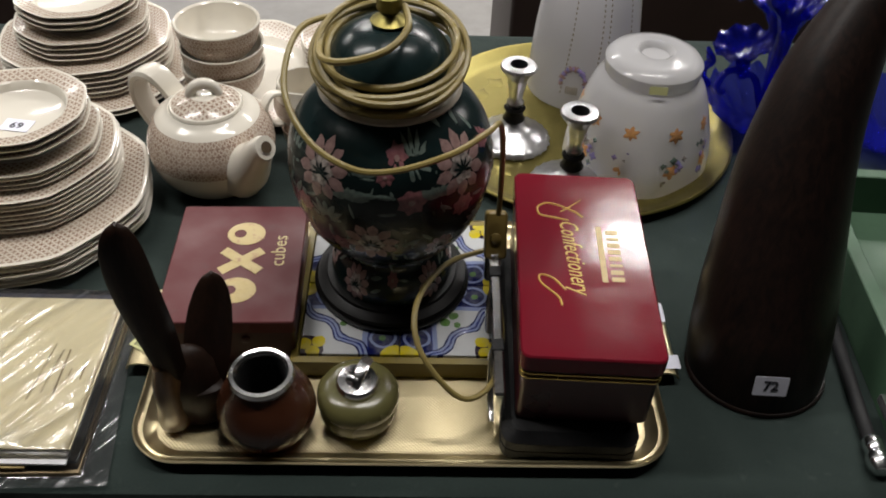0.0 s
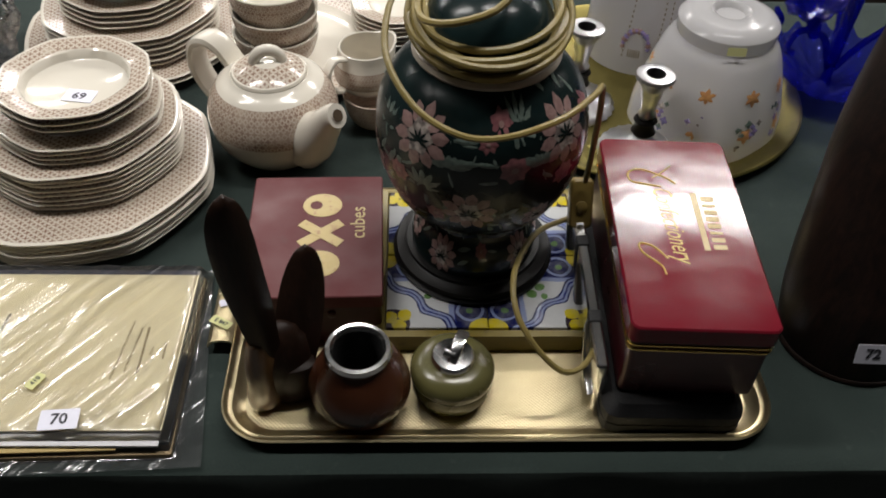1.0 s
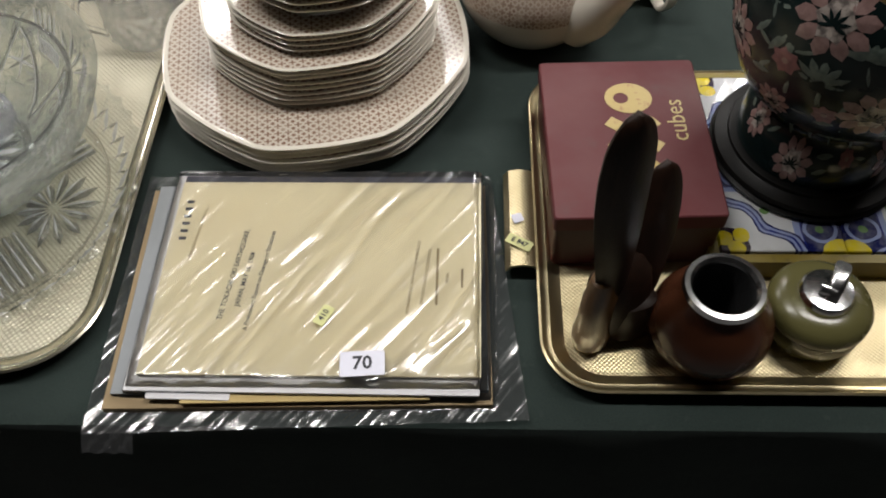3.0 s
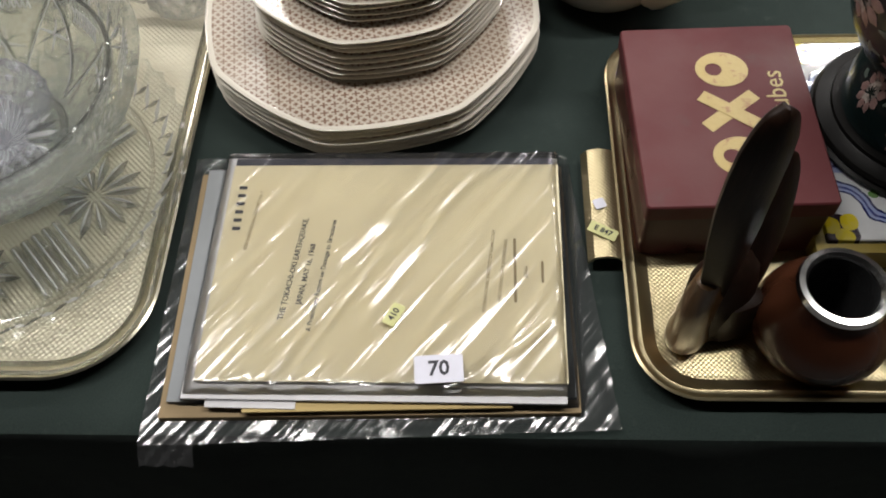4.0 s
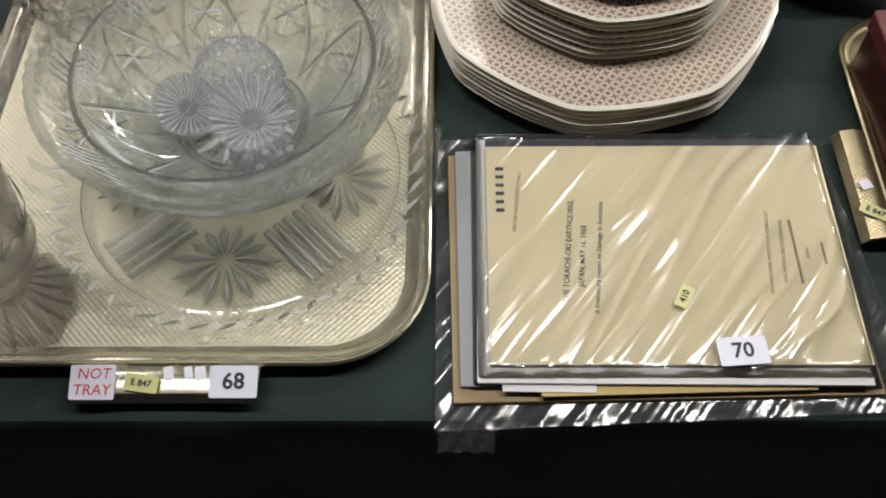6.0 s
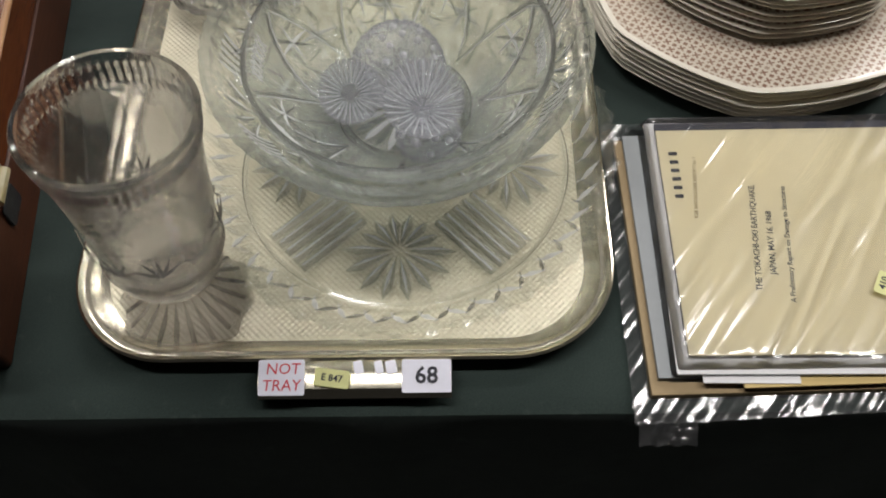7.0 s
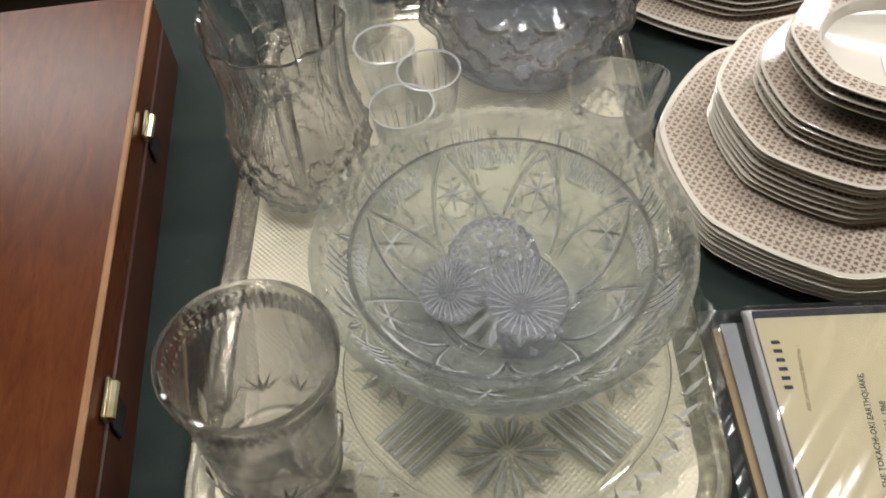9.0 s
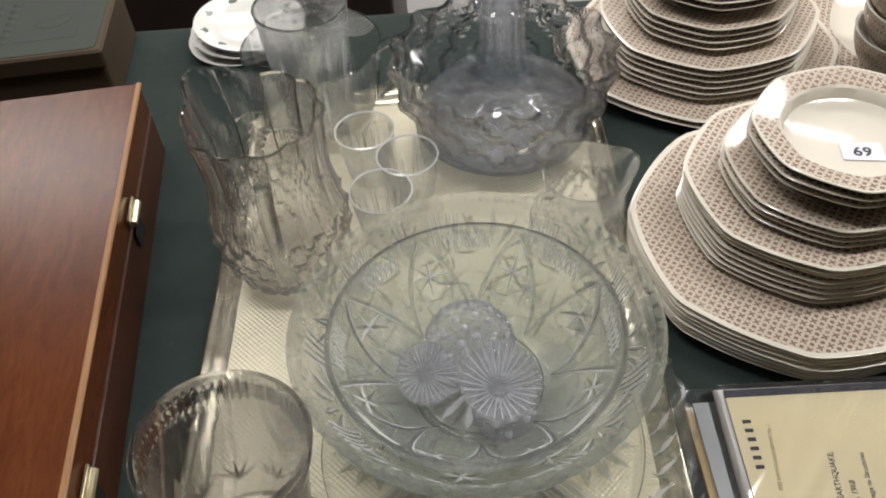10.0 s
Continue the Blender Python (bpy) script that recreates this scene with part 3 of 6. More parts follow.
gold = tray("serving_tray", pose(-0.055, 0.735, 0), 0.555, 0.376, 0.052, (GOLD_TRAY, GOLD_RIM), "gold anodised serving tray with rounded corners, holding bric-a-brac")
hl = tray_handle(gold, pose(-0.274, -0.009, 0, 0, 0, 180), 0.112, GOLD_TRAY)
hr = tray_handle(gold, pose(0.274, -0.012, 0), 0.112, GOLD_TRAY)
gilt_tray = tray("glass_tray", pose(-0.925, 0.905, 0), 0.425, 0.69, 0.082, (SILVER_TRAY, SILVER_RIM), "pale gilt metal tray crowded with cut glassware")
hf = tray_handle(gilt_tray, pose(0.014, -0.342, 0, 0, 0, -90), 0.142, SILVER_RIM)


def sticker(x, y, z, w, d, rz, text, rx=0, size=0.015, material=None, ink=None, label="white lot number sticker"):
    t = thing("lot_sticker", pose(x, y, z, rx, 0, rz), label, "sticker")
    part("paper_label", slab(w, d, 0, 0.0004, 0.0015, 0.0001, 3), material or STICKER, t)
    if text:
        writing(text, size, pose(0, 0, 0.0006), ink or INK, t, bold=0.022)
    return t


# on the front handle of the glass tray
note = sticker(-0.964, 0.5445, 0.0208, 0.034, 0.026, 0, "", 18, label="white sticker with a red handwritten note")
writing("NOT", 0.0115, pose(0.001, 0.006, 0.0006), RED_INK, note, shear=0.1)
writing("TRAY", 0.0115, pose(0, -0.006, 0.0006), RED_INK, note, shear=0.1)
sticker(-0.927, 0.5435, 0.0212, 0.026, 0.013, -8, "E 847", 18, 0.007, YELLOW_TAG, label="small yellow sticker with a handwritten number")
sticker(-0.858, 0.5445, 0.0212, 0.036, 0.024, 0, "68", 18, 0.017)
for sx, sw in ((-0.908, 0.007), (-0.893, 0.006), (-0.884, 0.008)):
    sticker(sx, 0.552, 0.0205, sw, 0.010, 12, "", 8, label="torn scrap of white sticker paper")
# on the gold tray's handles
sticker(-0.347, 0.694, 0.0205, 0.025, 0.011, -30, "E 847", 0, 0.007, YELLOW_TAG, label="small pale sticker with a handwritten number")
sticker(-0.348, 0.722, 0.0203, 0.010, 0.010, 20, "", label="torn scrap of mauve sticker paper")
sticker(0.240, 0.757, 0.0200, 0.015, 0.030, 0, "", label="white sticker on the tray handle")
sticker(0.240, 0.682, 0.0200, 0.022, 0.020, 0, "", label="white sticker on the tray handle")


# ---- red tins ----
def square_tin():
    t = thing("cubes_tin", pose(-0.249, 0.777, 0.0034, 0, 0, 1.5), "matt red square tin with worn gilt shapes printed on the lid", "tin")
    w, d, h = 0.148, 0.192, 0.071
    # sides carry their shade in the colour, darker than the lid
    part("body", slab(w - 0.004, d - 0.004, 0, h - 0.002, 0.004, 0.001), RED_SHADED_SIDE, t, "red tin sides, the red darkened for shade")
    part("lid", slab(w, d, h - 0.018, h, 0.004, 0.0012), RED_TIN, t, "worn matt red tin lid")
    z = h + 0.0002

    def ring(cx, cy, rx, ry, hx, hy, hr, name):
        n = 40
        a = [(cx + rx * math.cos(2 * math.pi * k / n), cy + ry * math.sin(2 * math.pi * k / n)) for k in range(n)]
        b = [(hx + hr * math.cos(2 * math.pi * k / n), hy + hr * math.sin(2 * math.pi * k / n)) for k in range(n)]
        part(name, loft([[(*p, z) for p in a], [(*p, z + 0.0002) for p in a], [(*p, z + 0.0002) for p in b], [(*p, z) for p in b]], False, False), GILT_PRINT, t)
    ring(0.006, 0.045, 0.022, 0.0195, -0.001, 0.045, 0.007, "gilt_ring")
    ring(0.006, -0.048, 0.022, 0.0195, -0.001, -0.048, 0.007, "gilt_ring")
    for s in (-1, 1):
        part("gilt_bar", moved(slab(0.0125, 0.056, z + (0.0003 if s > 0 else 0), z + (0.0005 if s > 0 else 0.0002), 0.0005, 0.00005, 1), pose(0.006, -0.001, 0, 0, 0, s * 52)), GILT_PRINT, t)
    writing("cubes", 0.024, pose(0.047, 0.016, z, 0, 0, 90), GILT_PRINT, t, width=0.95)
    part("button", moved(lathe([(0, 0), (0.005, 0), (0.005, 0.002), (0.003, 0.003), (0, 0.003)], 16), pose(0.02, -d / 2 + 0.002, h * 0.6, 90, 0, 0)), RED_SHADED_SIDE, t)


square_tin()


def long_tin():
    t = thing("confectionery_tin", pose(0.131, 0.720, 0.043, 0, 0, -2.6), "glossy dark red confectionery tin with gilt lettering on its dented lid", "tin")
    w, d, h = 0.139, 0.281, 0.099
    # body colour holds the shade below the lid
    part("body", slab(w - 0.006, d - 0.006, 0, h - 0.01, 0.008, 0.002, 6), RED_SHADED_SIDE, t, "red tin body, the red darkened for shade")
    part("gilt_band", slab(w - 0.002, d - 0.002, h - 0.034, h - 0.031, 0.009, 0.0008, 6), GILT, t, "thin gilt line")
    part("gilt_band", slab(w - 0.003, d - 0.003, h - 0.028, h - 0.0255, 0.009, 0.0006, 6), GILT, t, "thin gilt line")
    bm = slab(w, d, h - 0.022, h, 0.010, 0.0016, 6)
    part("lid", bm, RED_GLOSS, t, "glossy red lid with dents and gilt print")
    z = h + 0.0002
    writing("Confectionery", 0.029, pose(-0.010, 0.002, z, 0, 0, -86), GOLD_INK, t, shear=0.42, width=0.66, bold=-0.004)
    part("flourish", tube([(-0.022, -0.050, z), (-0.034, -0.034, z), (-0.047, -0.030, z), (-0.046, -0.042, z), (-0.030, -0.060, z), (-0.027, -0.072, z)], 0.0010, 6), GOLD_INK, t)
    part("flourish", tube([(-0.012, 0.058, z), (-0.030, 0.062, z), (-0.043, 0.066, z), (-0.044, 0.080, z), (-0.030, 0.086, z), (-0.006, 0.074, z), (0.004, 0.064, z)], 0.0010, 6), GOLD_INK, t)
    part("flourish", tube([(0.004, 0.094, z), (-0.010, 0.080, z), (-0.020, 0.072, z)], [0.0003, 0.0009, 0.0006], 6), GOLD_INK, t)
    for k in range(8):
        wide = 0.0066 if k not in (5, 1) else 0.0040
        part("name_bar", slab(0.0135, wide, z, z + 0.0002, 0.001, 0.00005, 2, 0.033, 0.040 - 0.0103 * k), GILT_PRINT, t, "gilt bar in place of a maker's name")
    part("ruled_bar", slab(0.006, 0.086, z, z + 0.0002, 0.0005, 0.00005, 1, 0.0195, 0.006), GILT_PRINT, t)


long_tin()


def case_under_tin():
    t = thing("black_case", pose(0.118, 0.705, 0.0034, 0, 0, -1.5), "low black leatherette case on the gold tray", "case")
    part("base", loft([rrect(0.136, 0.284, 0.012, 2, 0.0), rrect(0.14, 0.288, 0.014, 2, 0.002), rrect(0.14, 0.288, 0.014, 2, 0.0145)]), BLACK, t, "black leatherette lower half")
    part("lid", loft([rrect(0.139, 0.287, 0.014, 2, 0.0155), rrect(0.14, 0.288, 0.014, 2, 0.028), rrect(0.12, 0.27, 0.01, 2, 0.0385)]), BLACK, t, "black leatherette lid with sloping edges")
    part("seam", loft([rrect(0.134, 0.282, 0.012, 2, 0.0145), rrect(0.134, 0.282, 0.012, 2, 0.0155)]), CHROME, t, "thin metal seam")
    t2 = thing("chrome_case", pose(0.052, 0.715, 0.0034, 0, 0, -1.5), "narrow polished chrome case standing on edge", "case")
    part("body", moved(slab(0.012, 0.25, 0, 0.072, 0.004, 0.002), pose(-0.003, 0, 0, 0, -4, 0)), CHROME, t2)
    for yy in (-0.085, 0.0, 0.085):
        part("ridge", tube([(-0.012, yy - 0.03, 0.012), (-0.0125, yy - 0.005, 0.020), (-0.013, yy + 0.02, 0.052), (-0.0125, yy + 0.026, 0.066)], [0.003, 0.0055, 0.005, 0.0025], 10), CHROME, t2, "raised chrome ridge")
    for yy in (-0.06, 0.05):
        part("strap", moved(slab(0.0135, 0.016, 0.006, 0.0735, 0.002, 0.001), pose(-0.003, yy, 0, 0, -4, 0)), BLACK, t2, "black band round the chrome case")


case_under_tin()


# ---- tile panel and table lamp ----
def tile_panel():
    t = thing("tile_panel", pose(-0.061, 0.787, 0.0034), "panel of four painted majolica tiles in a yellow-edged wooden frame", "tile panel")
    part("frame", loft([rrect(0.236, 0.236, 0.003, 3, 0), rrect(0.238, 0.238, 0.003, 3, 0.001), rrect(0.238, 0.238, 0.003, 3, 0.024), rrect(0.222, 0.222, 0.002, 3, 0.025), rrect(0.22, 0.22, 0.002, 3, 0.018)]), YELLOW_FRAME, t, "yellow lacquered wooden frame")
    tile = slab(0.1085, 0.1085, 0.0185, 0.027, 0.001, 0.0008, 2)
    me = None
    for rz, sx, sy in ((0, -1, -1), (90, 1, -1), (180, 1, 1), (270, -1, 1)):
        if me is None:
            ob = part("tile", tile, TILE, t)
            me = ob.data
        else:
            ob = new("tile", me)
            ob.parent = t
        ob.matrix_basis = pose(sx * 0.0548, sy * 0.0548, 0, 0, 0, rz)


tile_panel()

LAMP_PROFILE = [(0.060, -0.016), (0.068, -0.012), (0.0695, 0.002), (0.0665, 0.022), (0.060, 0.038), (0.063, 0.052), (0.080, 0.066), (0.094, 0.090),
                (0.103, 0.118), (0.1065, 0.150), (0.105, 0.175), (0.098, 0.198), (0.085, 0.217), (0.070, 0.230), (0.064, 0.240)]


def lamp_r(z):
    return float(np.interp(z, [p[1] for p in LAMP_PROFILE], [p[0] for p in LAMP_PROFILE]))


def enamel(polys, lift=0.0005, dome=0.058):
    """Flat painted shapes in (angle, height) laid on the body of the lamp. Each poly is a centre and its outline in metres."""
    bm = bmesh.new()
    for a0, z0, pts in polys:
        def at(u, v, extra=0.0):
            z = min(max(z0 + v, -0.008), 0.236)
            r = lamp_r(z) + lift + extra
            a = a0 + u / 0.1
            return (r * math.cos(a), r * math.sin(a), z)
        cu, cv = sum(p[0] for p in pts) / len(pts), sum(p[1] for p in pts) / len(pts)
        c = bm.verts.new(at(cu, cv, 0.0003))
        mid = [bm.verts.new(at((u + cu) / 2, (v + cv) / 2, 0.0002)) for u, v in pts]
        rim = [bm.verts.new(at(u, v)) for u, v in pts]
        n = len(pts)
        for k in range(n):
            bm.faces.new((c, mid[k], mid[(k + 1) % n]))
            bm.faces.new((mid[k], rim[k], rim[(k + 1) % n], mid[(k + 1) % n]))
    return bm


def petal(cx, cy, ang, length, width, n=3):
    pts, ca, sa = [], math.cos(ang), math.sin(ang)
    for s in range(2 * n + 2):
        if s <= n:
            f, side = s / n, 1
        else:
            f, side = (2 * n + 1 - s) / n, -1
        w = width * (0.35 + 1.3 * f * (1 - f) * 2) * 0.5 * (1 if f < 0.99 else 0.15)
        x, y = length * f, side * w
        pts.append((cx + x * ca - y * sa, cy + x * sa + y * ca))
    return pts


def table_lamp():
    t = thing("table_lamp", pose(-0.073, 0.797, 0.0304), "dark green porcelain jar lamp painted with pink flowers", "table lamp")
    part("stand", lathe([(0, 0), (0.084, 0), (0.090, 0.002), (0.091, 0.006), (0.087, 0.0085), (0.089, 0.011), (0.087, 0.0145), (0.080, 0.016), (0.076, 0.018), (0.0755, 0.0215), (0.070, 0.0225), (0, 0.0225)], 56), DARK_WOOD, t, "turned black wooden stand")
    z0 = 0.0315
    prof = [(0, -0.009)] + [tuple(p) for p in smooth_pts([(r, z) for r, z in LAMP_PROFILE], 3) if p[1] >= -0.009] + [(0, 0.24)]
    body = part("jar", lathe(prof, 64), PORCELAIN, t, "glazed dark green porcelain jar")
    body.matrix_basis = pose(0, 0, z0)
    rim = part("neck_rim", lathe([(0.060, 0.232), (0.069, 0.233), (0.0715, 0.237), (0.069, 0.241), (0.060, 0.242)], 56), CHINA_EDGE, t, "pale unglazed rim")
    rim.matrix_basis = pose(0, 0, z0)
    lid = part("lid", lathe([(0, 0.24), (0.062, 0.24), (0.064, 0.252)] + [(0.064 * math.cos(k * 0.2) ** 0.8, 0.252 + 0.052 * math.sin(k * 0.2)) for k in range(1, 8)] + [(0, 0.304)], 56), PORCELAIN, t, "domed porcelain lid")
    lid.matrix_basis = pose(0, 0, z0)
    cap = part("lamp_fitting", lathe([(0, 0.302), (0.016, 0.302), (0.018, 0.306), (0.012, 0.309), (0.008, 0.313), (0.012, 0.318), (0.012, 0.33), (0.006, 0.335), (0.006, 0.35), (0, 0.352)], 24), BRASS, t, "brass lamp fitting")
    cap.matrix_basis = pose(0, 0, z0)
    rng = random.Random(5)
    blooms = [(-129, 0.190, 0.030), (-45, 0.192, 0.031), (-99, 0.116, 0.027), (-124, 0.016, 0.025), (-48, 0.016, 0.025), (-3, 0.15, 0.025), (-172, 0.13, 0.025), (45, 0.18, 0.026), (150, 0.18, 0.026), (95, 0.12, 0.027), (-6, 0.03, 0.02), (-165, 0.03, 0.02), (60, 0.05, 0.022), (120, 0.05, 0.022), (-58, 0.100, 0.017), (-143, 0.092, 0.017)]
    for deg, z, s in blooms:
        a = radians(deg)
        rings = []
        for k in range(10):
            w = 2 * math.pi * k / 10 + 0.2
            rings.append((a, z, petal(0.40 * s * math.cos(w), 0.40 * s * math.sin(w), w, 0.62 * s, 0.42 * s)))
        bloom = part("painted_bloom", enamel([(a, z, [((0.45 + 0.06 * (-1) ** k) * s * math.cos(2 * math.pi * k / 12), (0.52 + 0.08 * (-1) ** k) * s * math.sin(2 * math.pi * k / 12)) for k in range(12)])], 0.0011), CREAM_ENAMEL, t, "cream flower centre with pointed pink petals")
        bloom.matrix_basis = pose(0, 0, z0)
        for ring in rings:
            part("petal", enamel([ring], 0.00075), PINK, bloom)
        for k in range(7):
            w = math.pi / 2 + (k - 3) * 0.62
            part("vein", enamel([(a, z, petal(0, -0.12 * s, w, 0.40 * s, 0.10 * s))], 0.0016), PORCELAIN, bloom)
        for k in range(4):
            w = rng.uniform(0, 6.28)
            part("painted_leaf", enamel([(a, z, petal(1.15 * s * math.cos(w), 1.15 * s * math.sin(w), w + rng.uniform(-0.7, 0.7), rng.uniform(0.6, 1.0) * s, 0.24 * s))], 0.0004), LEAF_ENAMEL, t).matrix_basis = pose(0, 0, z0)
    for deg, z, s in ((-84, 0.212, 0.012), (-77, 0.170, 0.014), (-46, 0.148, 0.013), (-141, 0.142, 0.012), (-87, 0.028, 0.010), (-118, 0.105, 0.011), (-91, 0.196, 0.009), (-20, 0.2, 0.012)):
        a = radians(deg)
        rings = [(a, z, petal(0.15 * s * math.cos(w), 0.15 * s * math.sin(w), w, 0.9 * s, 0.7 * s)) for w in [2 * math.pi * k / 7 for k in range(7)]]
        bud = part("painted_bud", enamel([(a, z, [(0.25 * s * math.cos(2 * math.pi * k / 8), 0.25 * s * math.sin(2 * math.pi * k / 8)) for k in range(8)])], 0.0009), PINK, t)
        bud.matrix_basis = pose(0, 0, z0)
        for ring in rings:
            part("petal", enamel([ring], 0.0006), PINK_DEEP, bud)
        for k in range(3):
            w = rng.uniform(0, 6.28)
            part("painted_leaf", enamel([(a, z, petal(1.1 * s * math.cos(w), 1.1 * s * math.sin(w), w + rng.uniform(-0.8, 0.8), 1.6 * s, 0.36 * s))], 0.0004), LEAF_ENAMEL, t).matrix_basis = pose(0, 0, z0)
    for deg, z in ((-111, 0.178), (-74, 0.216), (-62, 0.180), (-80, 0.105), (-30, 0.12), (-155, 0.19), (-125, 0.145), (-108, 0.07), (-66, 0.072)):
        a = radians(deg)
        spray = [(a, z - 0.01, petal(0, 0, math.pi / 2 + (k - 3) * 0.45, 0.028 - 0.002 * abs(k - 3), 0.0065)) for k in range(7)]
        spray.append((a, z - 0.03, petal(0.006, 0, math.pi / 2 + 0.3, 0.024, 0.003)))
        part("leaf_spray", enamel(spray, 0.0003), LEAF_ENAMEL, t).matrix_basis = pose(0, 0, z0)
    # flower on the lid
    part("lid_bloom", moved(lathe([(0, 0.0012), (0.006, 0.0012), (0.013, 0)], 11, lambda a, i, r, z: (r * (1 + 0.2 * math.cos(a * 5.5)), z)), pose(0.034, -0.014, z0 + 0.291, 30, 0, 60) @ Matrix.Scale(1.15, 4)), PINK, t, "pink flower on the lid")
    # flex coiled round the neck
    pts = []
    for k in range(7 * 16 + 1):
        a = 2 * math.pi * k / 16 + math.pi
        turn = k / 16
        r = 0.0675 + 0.006 * math.sin(turn * 1.7) + 0.003 * math.cos(2 * a + turn)
        low, high = 0.277 + 0.0040 * turn, 0.318 + 0.014 * math.sin(turn * 2.2)
        pts.append((r * math.cos(a), r * math.sin(a) - 0.004, low + (high - low) * (1 + math.sin(a + 0.3 * math.sin(turn * 1.3))) / 2))
    pts += [(-0.060, -0.040, 0.318), (-0.035, -0.058, 0.326), (0.0, -0.054, 0.336), (0.018, -0.03, 0.346), (0.014, 0.0, 0.352)]
    part("flex", tube(pts, 0.0034, 8, 3), CABLE, t, "gold flex coiled round the neck")
    loop = [(-0.05, 0.06, 0.312), (-0.085, 0.0, 0.325), (-0.094, -0.06, 0.30), (-0.070, -0.105, 0.275), (-0.03, -0.130, 0.262), (0.01, -0.132, 0.262), (0.06, -0.105, 0.262), (0.095, -0.06, 0.255), (0.109, -0.031, 0.245), (0.116, -0.012, 0.20), (0.120, 0.005, 0.13), (0.121, 0.013, 0.092)]
    part("flex", tube(loop, 0.0031, 8, 6), CABLE, t, "slack loop of gold flex")
    tail = [(0.120, 0.02, 0.032), (0.10, 0.01, 0.035), (0.06, -0.05, 0.070), (0.03, -0.13, 0.092), (0.035, -0.18, 0.075), (0.075, -0.203, 0.034), (0.108, -0.18, 0.028), (0.122, -0.12, 0.03), (0.121, -0.04, 0.03), (0.121, 0.0, 0.036)]
    part("flex", tube(tail, 0.0031, 8, 6), CABLE, t, "loop of gold flex over the tray")
    sw = part("switch", moved(slab(0.026, 0.056, -0.008, 0.008, 0.005, 0.002), pose(0.120, 0.014, 0.060, 62, 0, 0)), SWITCH, t, "gold plastic flex switch")
    part("rocker", moved(lathe([(0, 0.0), (0.0065, 0), (0.0065, 0.002), (0.004, 0.0035), (0, 0.0035)], 20), pose(0.120, 0.014, 0.060, 62, 0, 0) @ pose(0, -0.003, 0.008)), SWITCH, sw)


table_lamp()


# ---- small things on the gold tray ----
def gourd_cup():
    t = thing("gourd_cup", pose(-0.194, 0.602, 0.0034), "lacquered brown gourd cup with a chrome rim", "cup")
    outer = [tuple(p) for p in smooth_pts([(0.026, 0.0), (0.040, 0.008), (0.0495, 0.026), (0.0495, 0.042), (0.043, 0.058), (0.034, 0.072), (0.029, 0.082)], 3)]
    part("bowl", wall_lathe(outer, 0.004, 0.02, 48), GOURD, t, "glossy mottled brown gourd")
    part("rim", lathe([(0.0255, 0.076), (0.0305, 0.078), (0.0325, 0.083), (0.031, 0.0875), (0.027, 0.088), (0.0245, 0.085)] + [(0.0255, 0.076)], 48), CHROME, t, "chrome rim")
    part("lining", lathe([(0, 0.024), (0.022, 0.024), (0.0265, 0.05), (0.0252, 0.082), (0.0247, 0.082), (0.026, 0.05), (0.0215, 0.0245), (0, 0.0245)], 40), BLACK, t, "black lining of the cup")


gourd_cup()


def lighter():
    t = thing("table_lighter", pose(-0.102, 0.618, 0.0034), "round green onyx table lighter with a chrome top", "table lighter")
    part("body", lathe([(0, 0), (0.030, 0), (0.038, 0.006), (0.041, 0.014), (0.041, 0.022), (0.0395, 0.026), (0.0425, 0.030), (0.0425, 0.038), (0.038, 0.045), (0.029, 0.049), (0.022, 0.050), (0, 0.050)], 48), ONYX, t)
    part("collar", lathe([(0, 0.050), (0.0225, 0.050), (0.0225, 0.054), (0.020, 0.058), (0.010, 0.060), (0, 0.060)], 40), CHROME, t)
    part("lever", moved(loft([rrect(0.010, 0.006, 0.002, 3, 0, 0, -0.012), rrect(0.011, 0.012, 0.003, 3, 0.008, 0, -0.006), rrect(0.012, 0.016, 0.004, 3, 0.014, 0, 0.004), rrect(0.013, 0.012, 0.004, 3, 0.016, 0, 0.012)]), pose(0.004, 0, 0.058, 0, 0, -25)), CHROME, t, "chrome thumb lever")
    part("wheel", moved(lathe([(0, -0.006), (0.006, -0.006), (0.006, 0.006), (0, 0.006)], 20), pose(-0.003, -0.004, 0.063, 0, 90, -25)), CHROME, t)


lighter()


